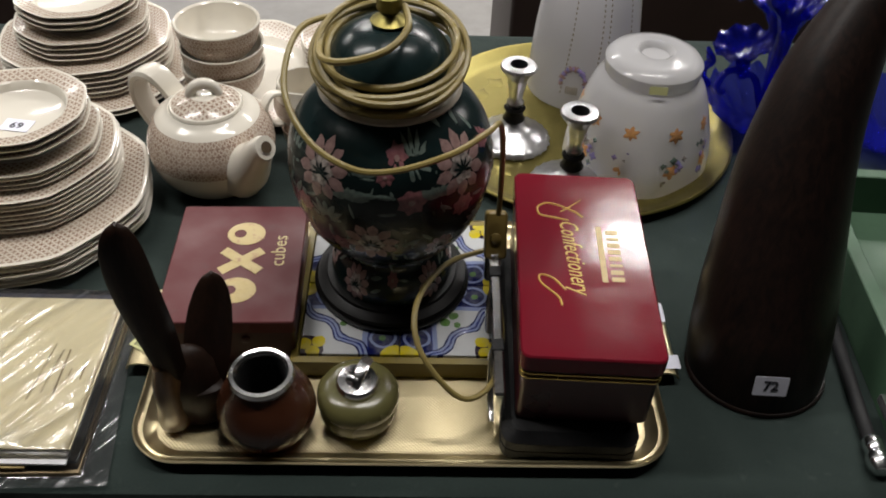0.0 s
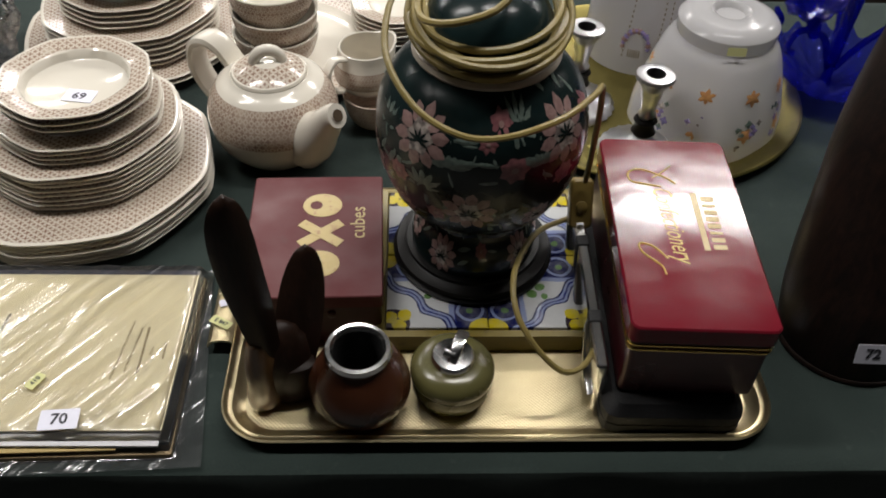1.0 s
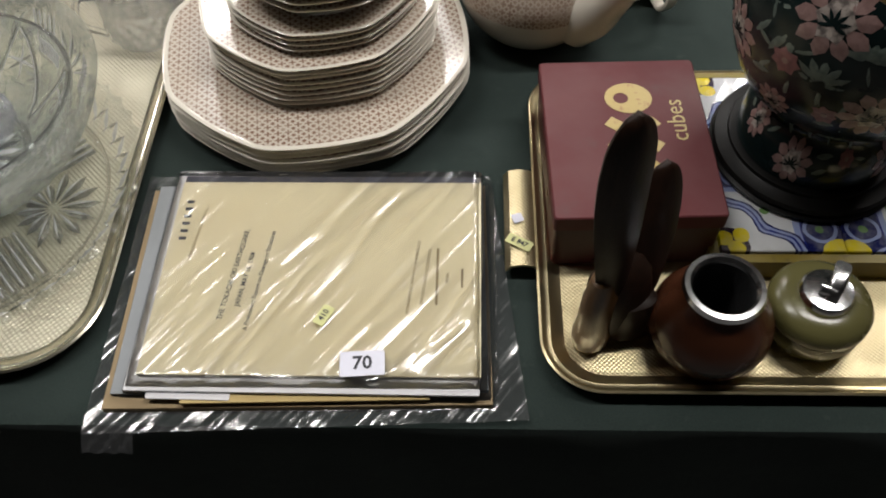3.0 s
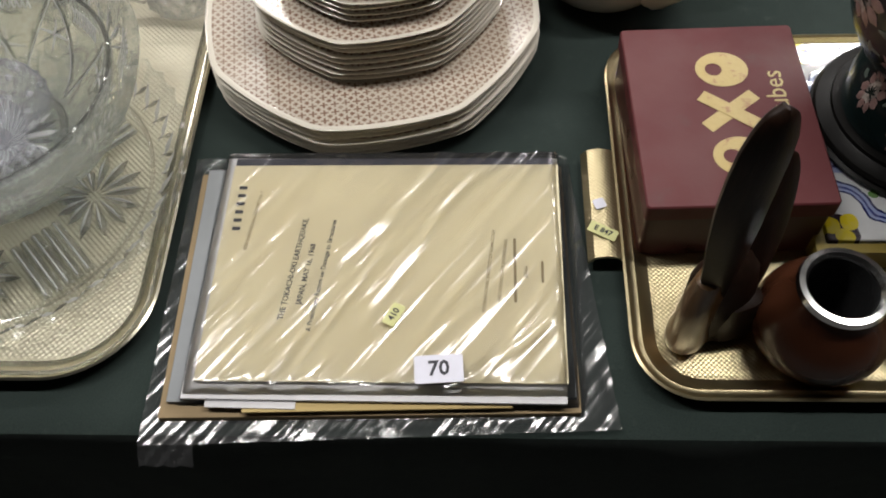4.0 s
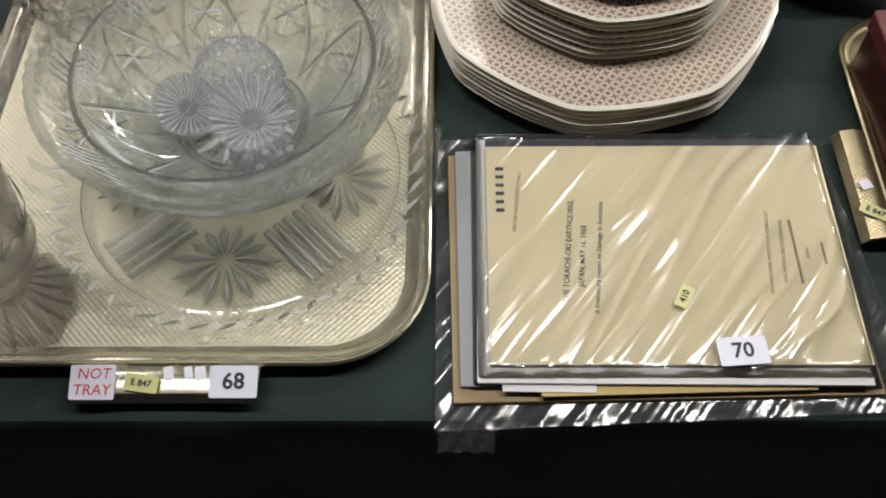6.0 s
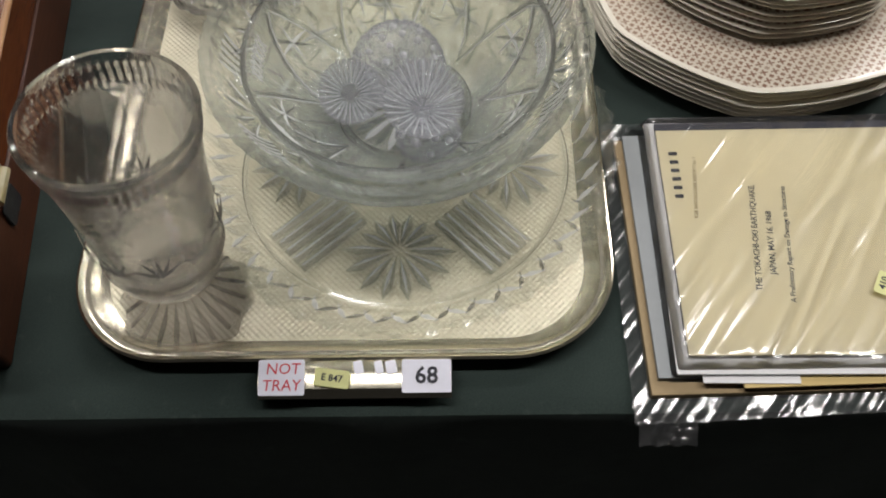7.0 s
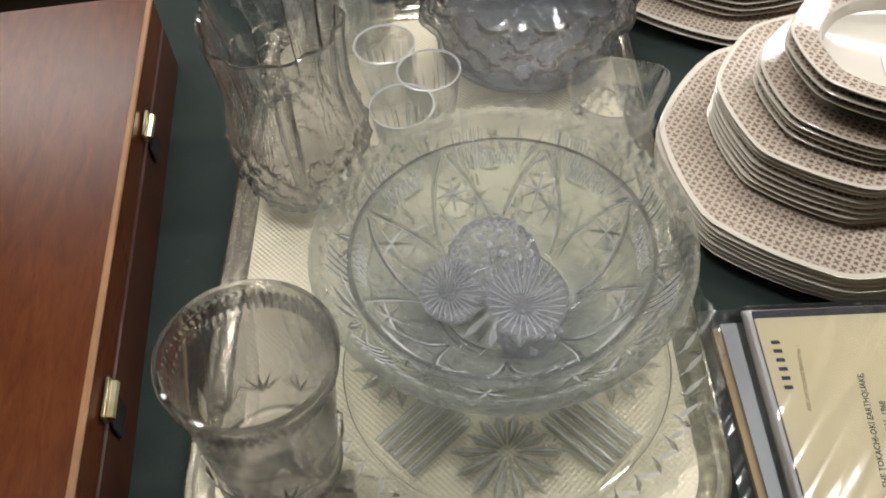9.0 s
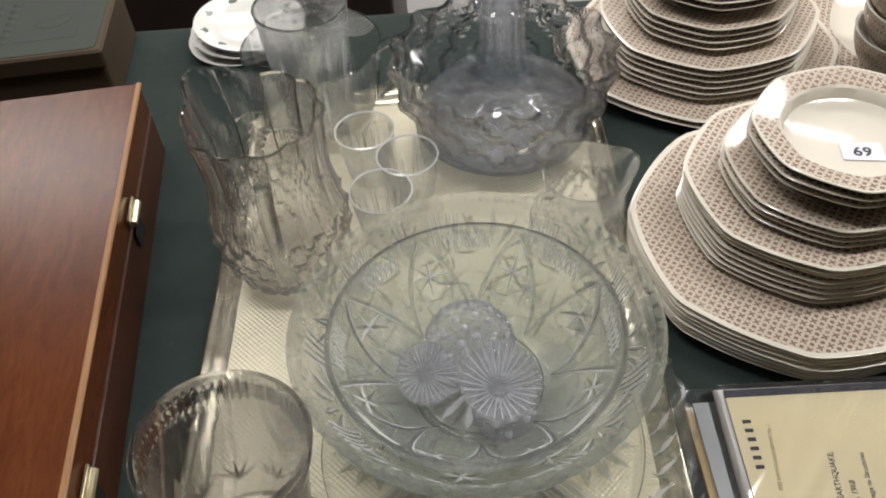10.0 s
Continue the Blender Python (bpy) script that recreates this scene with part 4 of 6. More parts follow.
def carved_bird():
    """Two upright carved blades rising from one polished foot."""
    t = thing("carved_ornament", pose(0, 0, 0), "dark carved wooden ornament with two upright ear-like blades", "carving")

    def blade(line, widths, thick, facing):
        line = smooth_pts(line, 5)
        rings = []
        fx = Vector(facing).normalized()
        for i, p in enumerate(line):
            f = i / (len(line) - 1)
            w = float(np.interp(f, np.linspace(0, 1, len(widths)), widths))
            d = (line[min(i + 1, len(line) - 1)] - line[max(i - 1, 0)]).normalized()
            side = d.cross(fx).normalized()
            nrm = side.cross(d).normalized()
            th = thick * (0.35 + 0.65 * w / max(widths))
            ring = []
            for k in range(16):
                a = 2 * math.pi * k / 16
                hollow = -0.35 * th * max(0, math.sin(a)) * math.cos(a) ** 2
                ring.append(tuple(p + side * (w * math.cos(a)) + nrm * (th * math.sin(a) * 0.5 + hollow)))
            rings.append(ring)
        return loft(rings)
    part("blade", blade([(-0.274, 0.607, 0.012), (-0.279, 0.606, 0.06), (-0.284, 0.602, 0.13), (-0.290, 0.596, 0.20), (-0.292, 0.593, 0.25), (-0.2915, 0.594, 0.276), (-0.291, 0.595, 0.286)],
                        [0.010, 0.0105, 0.0125, 0.016, 0.0188, 0.0200, 0.0198, 0.0180, 0.0140, 0.0085, 0.0015], 0.018, (0.35, -0.9, 0.0)), BROWN_CARVED, t, "tall dark carved blade")
    part("blade", blade([(-0.262, 0.612, 0.012), (-0.258, 0.622, 0.05), (-0.251, 0.64, 0.10), (-0.246, 0.655, 0.135), (-0.2435, 0.662, 0.157), (-0.243, 0.664, 0.165)],
                        [0.013, 0.017, 0.0215, 0.0235, 0.0232, 0.021, 0.0172, 0.0125, 0.0075, 0.0015], 0.018, (0.25, -0.9, 0.2)), BROWN_CARVED, t, "shorter dark carved blade")
    part("foot", lathe([(0, 0), (0.014, 0.0), (0.020, 0.008), (0.0205, 0.02), (0.018, 0.034), (0.0175, 0.05), (0.0165, 0.07), (0.012, 0.095), (0, 0.105)], 24, lambda a, i, r, z: (r * (1 + 0.25 * math.cos(2 * a)), z)), TAN_HORN, t, "tan polished foot").matrix_basis = pose(-0.2845, 0.608, 0.0034, 0, -1, 50)
    body = [[(0.030 * w * math.cos(a) + dx, 0.016 * w * math.sin(a) + dy, z) for a in [2 * math.pi * k / 20 for k in range(20)]]
            for z, w, dx, dy in ((0.0, 0.62, 0.004, 0.0), (0.004, 0.74, 0.004, 0.0), (0.025, 0.95, 0.002, 0.001), (0.055, 1.02, 0.0, 0.004), (0.078, 0.92, 0.001, 0.008), (0.092, 0.6, 0.003, 0.012), (0.097, 0.15, 0.004, 0.014))]
    part("body", loft(body), BROWN_CARVED, t, "dark carved body between the blades").matrix_basis = pose(-0.270, 0.611, 0.0034, 0, 0, 22)
    part("foot", lathe([(0, 0), (0.013, 0), (0.02, 0.01), (0.02, 0.03), (0.015, 0.05), (0, 0.056)], 24, lambda a, i, r, z: (r * (1 + 0.2 * math.cos(2 * a)), z)), BROWN_CARVED, t, "dark carved foot").matrix_basis = pose(-0.256, 0.614, 0.0034, 0, 0, 20)


carved_bird()


# ---- horn, green crate, packet of reports ----
def horn():
    t = thing("horn", pose(0, 0, 0), "large dark brown horn standing on its wide end", "horn")
    cs = [(0.342, 0.690, 0.0, 0.072), (0.342, 0.692, 0.006, 0.076), (0.341, 0.706, 0.045, 0.0765), (0.341, 0.728, 0.102, 0.073), (0.343, 0.751, 0.164, 0.066), (0.346, 0.773, 0.223, 0.0595), (0.354, 0.793, 0.279, 0.0525), (0.367, 0.813, 0.332, 0.045), (0.386, 0.832, 0.383, 0.033), (0.405, 0.845, 0.42, 0.02), (0.418, 0.852, 0.44, 0.006)]
    rings = []
    for p in smooth_pts(cs, 4):
        rings.append([(p[0] + p[3] * (1 + 0.02 * math.sin(3 * a + p[2] * 20)) * math.cos(a), p[1] + 0.9 * p[3] * math.sin(a), max(p[2], 0) - 0.35 * p[3] * math.sin(a) * min(1, p[2] / 0.05)) for a in [2 * math.pi * k / 40 for k in range(40)]])
    part("shell", loft(rings), HORN, t, "dark brown streaked horn")
    part("base_edge", lathe([(0.066, 0.0002), (0.0775, 0.0004), (0.0785, 0.003), (0.077, 0.0055), (0.066, 0.0057)], 48), HORN, t, "rough worn lower edge").matrix_basis = pose(0.342, 0.691, 0) @ Matrix.Diagonal((1, 0.9, 1, 1))


horn()
sticker(0.331, 0.6285, 0.046, 0.036, 0.024, -3, "72", 74, 0.0165)


def crate():
    t = thing("painted_crate", pose(0.64, 0.765, 0, 0, 0, -3), "low open wooden crate painted green", "crate")
    w, d, h = 0.34, 0.42, 0.07
    part("bottom", slab(w - 0.03, d - 0.03, 0.001, 0.010), GREEN_PAINT, t)
    for s in (-1, 1):
        part("side", moved(slab(0.018, d, 0, h, 0.002, 0.0012), pose(s * (w / 2 - 0.009), 0, 0)), GREEN_PAINT, t)
        part("end", moved(slab(w - 0.037, 0.018, 0, h, 0.002, 0.0012), pose(0, s * (d / 2 - 0.009), 0)), GREEN_PAINT, t)
    part("catch", moved(slab(0.012, 0.03, 0.0, 0.008, 0.003, 0.001), pose(-w / 2 - 0.003, -d / 2 + 0.05, 0.03, 0, -90, 0)), CHROME, t, "chrome catch")


crate()


def cane():
    t = thing("black_cane", pose(0.011, 0, 0), "thin black cane with a chrome end lying beside the crate", "cane")
    part("shaft", tube([(0.4235, 0.585, 0.0085), (0.429, 0.64, 0.0085), (0.441, 0.76, 0.0085), (0.449, 0.84, 0.0085)], 0.0075, 14), BLACK, t, "thin black shaft")
    part("knob", moved(lathe([(0, -0.034), (0.008, -0.033), (0.0115, -0.026), (0.0125, -0.016), (0.009, -0.010), (0.0105, -0.006), (0.0105, 0.004), (0.008, 0.008), (0, 0.008)], 28), pose(0.4230, 0.580, 0.0126, -90, 0, -5.5)), CHROME, t, "polished chrome end")


cane()


def packet():
    def sheet(name, w, d, z0, z1, cx, cy, rz, material, label, cat="papers"):
        t = thing(name, pose(cx, cy, z0, 0, 0, rz), label, cat)
        part("paper_block", slab(w, d, 0, z1 - z0, 0.001, 0.0003, 2), material, t)
        return t
    sheet("card_folder", 0.322, 0.232, 0.0005, 0.0080, -0.536, 0.652, 1.2, CARD, "brown card folder at the bottom of the packet", "folder")
    sheet("grey_folder", 0.313, 0.222, 0.0082, 0.0120, -0.5345, 0.658, 1.0, GREY_CARD, "grey-blue card folder inside the packet", "folder")
    sheet("buff_envelope", 0.205, 0.12, 0.0122, 0.0140, -0.528, 0.598, 1.5, ENVELOPE, "worn buff envelope sticking out of the papers", "envelope")
    sheet("white_sheet", 0.07, 0.12, 0.0142, 0.0150, -0.622, 0.5985, -1, WHITE_PAPER, "white paper slip among the reports")
    sheet("white_report", 0.293, 0.230, 0.0152, 0.0180, -0.529, 0.6585, -0.5, WHITE_PAPER, "white paper report with a light border", "report")
    sheet("dark_report", 0.281, 0.205, 0.0182, 0.0200, -0.5265, 0.6695, -0.3, DARK_CARD, "dark blue report cover beneath the buff one", "report")
    t = sheet("buff_report", 0.285, 0.206, 0.0202, 0.0222, -0.5245, 0.660, -0.2, BUFF, "buff paper earthquake report with printed title in a clear bag", "report")
    z = 0.0021

    def line(text, x, y, size, ink=FAINT_INK):
        writing(text, size, pose(x, y, z, 0, 0, 84), ink, t, width=0.95, bold=0.012)
    line("IISEE EARTHQUAKE REPORT No. 1", -0.117, 0.045, 0.0042)
    line("THE TOKACHI-OKI EARTHQUAKE,", -0.077, -0.002, 0.0066, INK)
    line("JAPAN, MAY 16, 1968", -0.066, -0.008, 0.0066, INK)
    line("A Preliminary Report on Damage to Structures", -0.053, -0.008, 0.0058, INK)
    line("INTERNATIONAL INSTITUTE OF SEISMOLOGY", 0.083, -0.004, 0.0040)
    line("AND EARTHQUAKE ENGINEERING", 0.094, -0.004, 0.0040)
    line("JAPAN", 0.113, -0.006, 0.0038)
    bars([(0.104, -0.004, 0.0022, 0.06), (0.126, -0.006, 0.002, 0.02)], z, FAINT_INK, t)
    bars([(-0.131, 0.036 + 0.0085 * k, 0.007, 0.0035) for k in range(6)], z, INK, t, "name_bar")
    bag = thing("clear_bag", pose(0, 0, 0), "creased clear polythene bag round the reports", "plastic bag")
    nx, ny = 110, 80
    bm = bmesh.new()
    rng = random.Random(3)
    folds = [(rng.uniform(-0.75, -0.3), rng.uniform(0.5, 0.8), rng.uniform(36, 62), rng.uniform(0.05, 0.16), rng.uniform(0.003, 0.009), rng.uniform(0.004, 0.009)) for _ in range(34)]
    grid = []
    for i in range(nx + 1):
        row = []
        for j in range(ny + 1):
            u, v = i / nx, j / ny
            x = (-0.708 + (0.708 - 0.343) * u) * (1 - v) + (-0.710 + (0.710 - 0.372) * u) * v
            y = (0.512 + 0.016 * u) * (1 - v) + 0.786 * v
            edge = min((x + 0.682) / 0.02, (-0.374 - x) / 0.02, (y - 0.543) / 0.016, (0.779 - y) / 0.006)
            zz = 0.0035 + 0.0215 * (lambda f: f * f * (3 - 2 * f))(min(max(edge + 0.3, 0), 1))
            for fx, fy, fd, fl, fw, fh in folds:
                ca, sa = math.cos(radians(fd)), math.sin(radians(fd))
                s, q = (x - fx) * ca + (y - fy) * sa, -(x - fx) * sa + (y - fy) * ca
                zz += min(max(edge, 0.0), 1) * fh * 0.28 * math.exp(-(s / fl) ** 2 - (q / fw) ** 2)
            if u < 0.02 or u > 0.98 or v < 0.02:
                zz += 0.0006 * math.sin(i * 0.31 + j * 0.23)
            row.append(bm.verts.new((x, y, max(zz, 0.0015))))
        grid.append(row)
    for a, b in zip(grid, grid[1:]):
        for k in range(ny):
            bm.faces.new((a[k], b[k], b[k + 1], a[k + 1]))
    part("film", bm, POLYTHENE, bag)
    # gathered corner of the bag hanging over the table edge
    cb = bmesh.new()
    g2 = [[cb.verts.new((-0.706 + 0.042 * i / 10, 0.514 - 0.016 * j / 5, 0.004 - 0.001 * j + 0.003 * math.sin(i * 1.9 + j))) for j in range(6)] for i in range(11)]
    for a, b in zip(g2, g2[1:]):
        for k in range(5):
            cb.faces.new((a[k], b[k], b[k + 1], a[k + 1]))
    part("corner_flap", cb, POLYTHENE, bag)


packet()
sticker(-0.4795, 0.5655, 0.0285, 0.037, 0.0225, 4, "70", 3, 0.0165)
sticker(-0.516, 0.612, 0.0272, 0.020, 0.011, 62, "410", 0, 0.0075, YELLOW_TAG, label="small yellow price sticker")


# ---- printed china ----
def plate(name, m, R, h, well, label, group, foot=0.55, lip=0.0025):
    """An eight-sided plate: printed rim, plain well and edge."""
    t = thing(name, m, label, "plate" if "bowl" not in name else "bowl", group)
    n = 72

    def ring(f, z, mixv=0.48):
        return [(R * f * oct_r(2 * math.pi * k / n, mixv) * math.cos(2 * math.pi * k / n), R * f * oct_r(2 * math.pi * k / n, mixv) * math.sin(2 * math.pi * k / n), z) for k in range(n)]
    under = loft([[(0, 0, 0.0012)], ring(foot, 0.0, 0.2), ring(foot + 0.05, 0.0008, 0.3), ring(0.985, h - lip), ring(0.998, h - 0.0012), ring(1.0, h - 0.0004), ring(0.992, h), ring(0.965, h - 0.0006)], False, False)
    part("edge", under, CHINA, t)
    part("printed_rim", loft([ring(0.965, h - 0.0006), ring(0.9, h - 0.0014), ring(0.8, h - 0.0028), ring(well + 0.03, h - 0.0045, 0.3)], False, False), PRINT, t, "rim printed with small brown crosses")
    part("well", loft([ring(well + 0.03, h - 0.0045, 0.3), ring(well, h - 0.006, 0.15), ring(well - 0.04, h * 0.45, 0.1), ring(well - 0.14, h * 0.25 + 0.001, 0.0), [(0, 0, h * 0.25 + 0.0008)]], False, False), CHINA, t)
    return t


def pile(rng, rows):
    """Stacked plates. Rows: (name, x, y, first height, radius, plate height, well, step, count, label)."""
    for name, x, y, z, R, h, well, step, count, label in rows:
        first = None
        for k in range(count):
            m = pose(x + rng.uniform(-0.0016, 0.0016), y + rng.uniform(-0.0016, 0.0016), z, 0, 0, rng.uniform(-2.2, 2.2) + 11)
            if first is None:
                first = plate(name, m, R, h, well, label, name + "s in the pile")
            else:
                copy_thing(first, m)
            z += step


rng = random.Random(11)
SERVING = "large eight-sided cream plate with brown printed rim, stacked"
DINNER = "eight-sided cream dinner plate with brown printed rim, stacked"
TEA = "small eight-sided cream plate with brown printed rim, stacked"
SOUP = "cream soup bowl with brown printed rim, stacked"
pile(rng, [("serving_plate", -0.555, 0.939, 0.0005, 0.162, 0.017, 0.60, 0.0056, 7, SERVING), ("dinner_plate", -0.547, 0.955, 0.0397, 0.121, 0.015, 0.62, 0.0065, 8, DINNER),
           ("tea_plate", -0.540, 0.950, 0.0922, 0.097, 0.013, 0.62, 0.0065, 4, TEA), ("soup_bowl", -0.534, 0.946, 0.1186, 0.087, 0.028, 0.70, 0.0095, 3, SOUP)])
sticker(-0.527, 0.930, 0.1462, 0.036, 0.024, 172, "69", 0, 0.0165)
pile(rng, [("serving_plate", -0.568, 1.292, 0.0005, 0.165, 0.017, 0.60, 0.0075, 2, SERVING), ("dinner_plate", -0.568, 1.292, 0.0155, 0.130, 0.015, 0.62, 0.0085, 6, DINNER),
           ("tea_plate", -0.566, 1.290, 0.067, 0.100, 0.014, 0.62, 0.0085, 4, TEA), ("soup_bowl", -0.566, 1.290, 0.1015, 0.090, 0.024, 0.70, 0.009, 3, SOUP)])
pile(rng, [("saucer", -0.165, 1.335, 0.0005, 0.075, 0.013, 0.60, 0.008, 6, "small cream saucer with brown printed rim, stacked")])


def oval_platter():
    t = plate("platter", pose(-0.305, 1.285, 0.0005, 0, 0, 14), 0.13, 0.016, 0.66, "oval cream platter with brown printed rim under piled bowls", "platters")
    t.scale = (0.95, 1.3, 1.0)


oval_platter()


def china_bowl(m):
    t = thing("sugar_bowl", m, "round cream bowl with a brown printed band, in a pile", "bowl", "piled bowls")
    outer = [tuple(p) for p in smooth_pts([(0.034, 0.0), (0.040, 0.004), (0.052, 0.016), (0.059, 0.032), (0.0615, 0.047)], 3)]
    part("inside", lathe([(0.0595, 0.0475), (0.0575, 0.046), (0.055, 0.032), (0.048, 0.017), (0.034, 0.008), (0, 0.006)], 56), CHINA, t)
    part("lip", lathe([(0.0612, 0.0455), (0.062, 0.047), (0.061, 0.0482), (0.0595, 0.0475)], 56), CHINA, t)
    part("printed_wall", lathe([(0.0, 0.002)] + outer[:4], 56), CHINA, t)
    part("printed_band", lathe(outer[3:-1] + [(0.0612, 0.0455)], 56), PRINT_WALL, t, "band of small brown crosses")
    return t


b0 = china_bowl(pose(-0.343, 1.222, 0.013))
b0.scale = (1.02, 1.02, 1.15)
copy_thing(b0, pose(-0.342, 1.221, 0.047, 1.5, 0, 40))
copy_thing(b0, pose(-0.344, 1.222, 0.081, 0, 1, 80))


def strap(line, width, thick, across):
    """A flat handle of even width bent along a line."""
    line, rings, fx = smooth_pts(line, 5), [], Vector(across).normalized()
    for i, p in enumerate(line):
        d = (line[min(i + 1, len(line) - 1)] - line[max(i - 1, 0)]).normalized()
        nrm = d.cross(fx).normalized()
        rings.append([tuple(p + fx * (width / 2 * sx) + nrm * (thick / 2 * sn)) for sx, sn in ((1, 0), (0.85, 0.8), (0.4, 1), (-0.4, 1), (-0.85, 0.8), (-1, 0), (-0.85, -0.8), (-0.4, -1), (0.4, -1), (0.85, -0.8))])
    return loft(rings)


def teapot():
    t = thing("teapot", pose(-0.323, 1.022, 0.0005), "round cream teapot with brown printed bands and a loop-knobbed lid", "teapot")
    belly = [tuple(p) for p in smooth_pts([(0.046, 0.0), (0.060, 0.008), (0.078, 0.030), (0.0845, 0.055), (0.080, 0.075), (0.068, 0.092), (0.052, 0.101)], 4)]
    part("belly", lathe([(0, 0)] + belly[:12], 64), CHINA, t)
    part("printed_band", lathe(belly[11:21], 64), PRINT_WALL, t, "band of small brown crosses")
    part("shoulder", lathe(belly[20:] + [(0.049, 0.1035), (0.046, 0.102), (0.040, 0.098), (0, 0.098)], 64), CHINA, t)
    lid = part("lid", lathe([(0, 0.1), (0.046, 0.1015), (0.0475, 0.104), (0.046, 0.1065), (0.044, 0.107)], 56), CHINA, t)
    part("printed_band", lathe([(0.044, 0.107), (0.036, 0.1115), (0.026, 0.115), (0.018, 0.1165)], 48), PRINT, lid, "printed lid")
    part("lid_top", lathe([(0.018, 0.1165), (0.010, 0.1175), (0, 0.118)], 32), CHINA, lid)
    knob = [(0.0175 * math.cos(a), 0, 0.116 + 0.0135 * math.sin(a)) for a in [math.pi * k / 8 for k in range(9)]]
    part("knob", moved(tube(knob, 0.0068, 10, 3), pose(0, 0, 0, 0, 0, 10)), CHINA, lid, "arched loop knob")
    t.scale = (1, 1, 1.17)
    # spout towards the gold tray, handle opposite
    part("spout", tube([(0.045, -0.045, 0.043), (0.058, -0.060, 0.057), (0.072, -0.074, 0.077), (0.083, -0.086, 0.096), (0.091, -0.094, 0.104)], [0.035, 0.030, 0.021, 0.0155, 0.0135], 18, 5), CHINA, t)
    # flat disc in the board brown imitates the shade inside the spout
    part("spout_mouth", moved(lathe([(0, 0), (0.0068, 0), (0.0068, 0.0006), (0, 0.0006)], 20), pose(0.0922, -0.0952, 0.1052, 55, 0, 45)), OLD_BOARD, t, "brown disc painted as the shade inside the spout")
    part("handle", strap([(-0.046, 0.040, 0.086), (-0.062, 0.040, 0.112), (-0.078, 0.042, 0.122), (-0.096, 0.050, 0.114), (-0.102, 0.056, 0.085), (-0.090, 0.054, 0.055), (-0.066, 0.046, 0.035)], 0.034, 0.012, (0.5, 0.85, 0)), CHINA, t)


teapot()


def cup_and_jug():
    t = thing("cup", pose(-0.193, 1.087, 0.0005), "cream teacup with a printed brown band, holding up a jug", "cup")
    outer = [tuple(p) for p in smooth_pts([(0.026, 0.0), (0.036, 0.010), (0.043, 0.028), (0.046, 0.050)], 3)]
    part("wall", wall_lathe(outer, 0.003, 0.005, 48), PRINT_WALL, t)
    part("handle", strap([(0.012, -0.040, 0.045), (0.017, -0.062, 0.049), (0.022, -0.073, 0.034), (0.017, -0.060, 0.012), (0.010, -0.035, 0.012)], 0.013, 0.006, (0.9, 0.3, 0)), CHINA, t)
    j = thing("milk_jug", pose(-0.205, 1.098, 0.0515), "cream milk jug with a printed brown band, standing on a cup", "jug")

    def lipped(a, i, r, z):
        f = max(0, math.cos(a - 0.5)) ** 8 * max(0, (z - 0.045) / 0.02)
        return r * (1 + 0.25 * f), z + 0.008 * f
    outer = [tuple(p) for p in smooth_pts([(0.030, 0.0), (0.041, 0.012), (0.044, 0.028), (0.039, 0.048), (0.037, 0.062)], 3)]
    part("body", wall_lathe(outer, 0.003, 0.006, 56, lipped), CHINA, j)
    part("printed_band", lathe([(r + 0.0004, z) for r, z in outer[4:9]], 56), PRINT_WALL, j, "band of small brown crosses")
    part("handle", strap([(-0.026, -0.024, 0.056), (-0.040, -0.038, 0.062), (-0.049, -0.047, 0.045), (-0.042, -0.042, 0.020), (-0.030, -0.030, 0.012)], 0.014, 0.006, (0.7, -0.7, 0)), CHINA, j)


cup_and_jug()


def floral_saucers():
    for k in range(3):
        t = thing("floral_saucer", pose(-1.17 + 0.006 * k, 1.395, 0.0005 + 0.011 * k, 0, 2.5 * k, 0), "white china saucer with a grey floral rim, in a loose stack", "saucer", "floral saucers")
        part("dish", lathe([(0, 0), (0.035, 0), (0.04, 0.001), (0.072, 0.011), (0.075, 0.0135), (0.073, 0.0138), (0.045, 0.0055), (0.036, 0.003), (0, 0.003)], 56), CHINA_WHITE, t)
        for a in range(9):
            part("floral_sprig", moved(lathe([(0, 0.0004), (0.004, 0.0004), (0.007, 0)], 7, lambda b, i, r, z: (r * (1 + 0.4 * math.cos(3 * b)), z)), pose(0.062 * math.cos(a * 0.7), 0.062 * math.sin(a * 0.7), 0.0105) @ Euler((0, -0.25, a * 0.7)).to_matrix().to_4x4()), LEAF_ENAMEL, t)


CHINA_WHITE = m_paint("white_china", (0.72, 0.71, 0.68), 0.15, 0.2, (0.6, 0.58, 0.55))
floral_saucers()


# ---- glass on the gilt tray ----
GT = 0.0034


def wall_stroke(prof, a, zc, ang, length, half, lift=0.0004, raise_by=0.001):
    """A spindle-shaped cut lying on the inside of a turned wall; prof is (radius, height) from the bottom up."""
    zs, rs = [p[1] for p in prof], [p[0] for p in prof]

    def at(u, v, h):
        z = zc + v
        r = float(np.interp(z, zs, rs)) - lift - h
        return (r * math.cos(a + u / r), r * math.sin(a + u / r), z)
    ca, sa = math.cos(ang), math.sin(ang)
    rings = []
    for s in (-1, -0.5, 0, 0.5, 1):
        w = half * (1 - abs(s)) + 0.00012
        u, v = s * length / 2 * ca, s * length / 2 * sa * 0.75
        rings.append([at(u - w * sa, v + w * ca, 0), at(u, v, raise_by * (1 - abs(s))), at(u + w * sa, v - w * ca, 0)])
    return loft(rings)


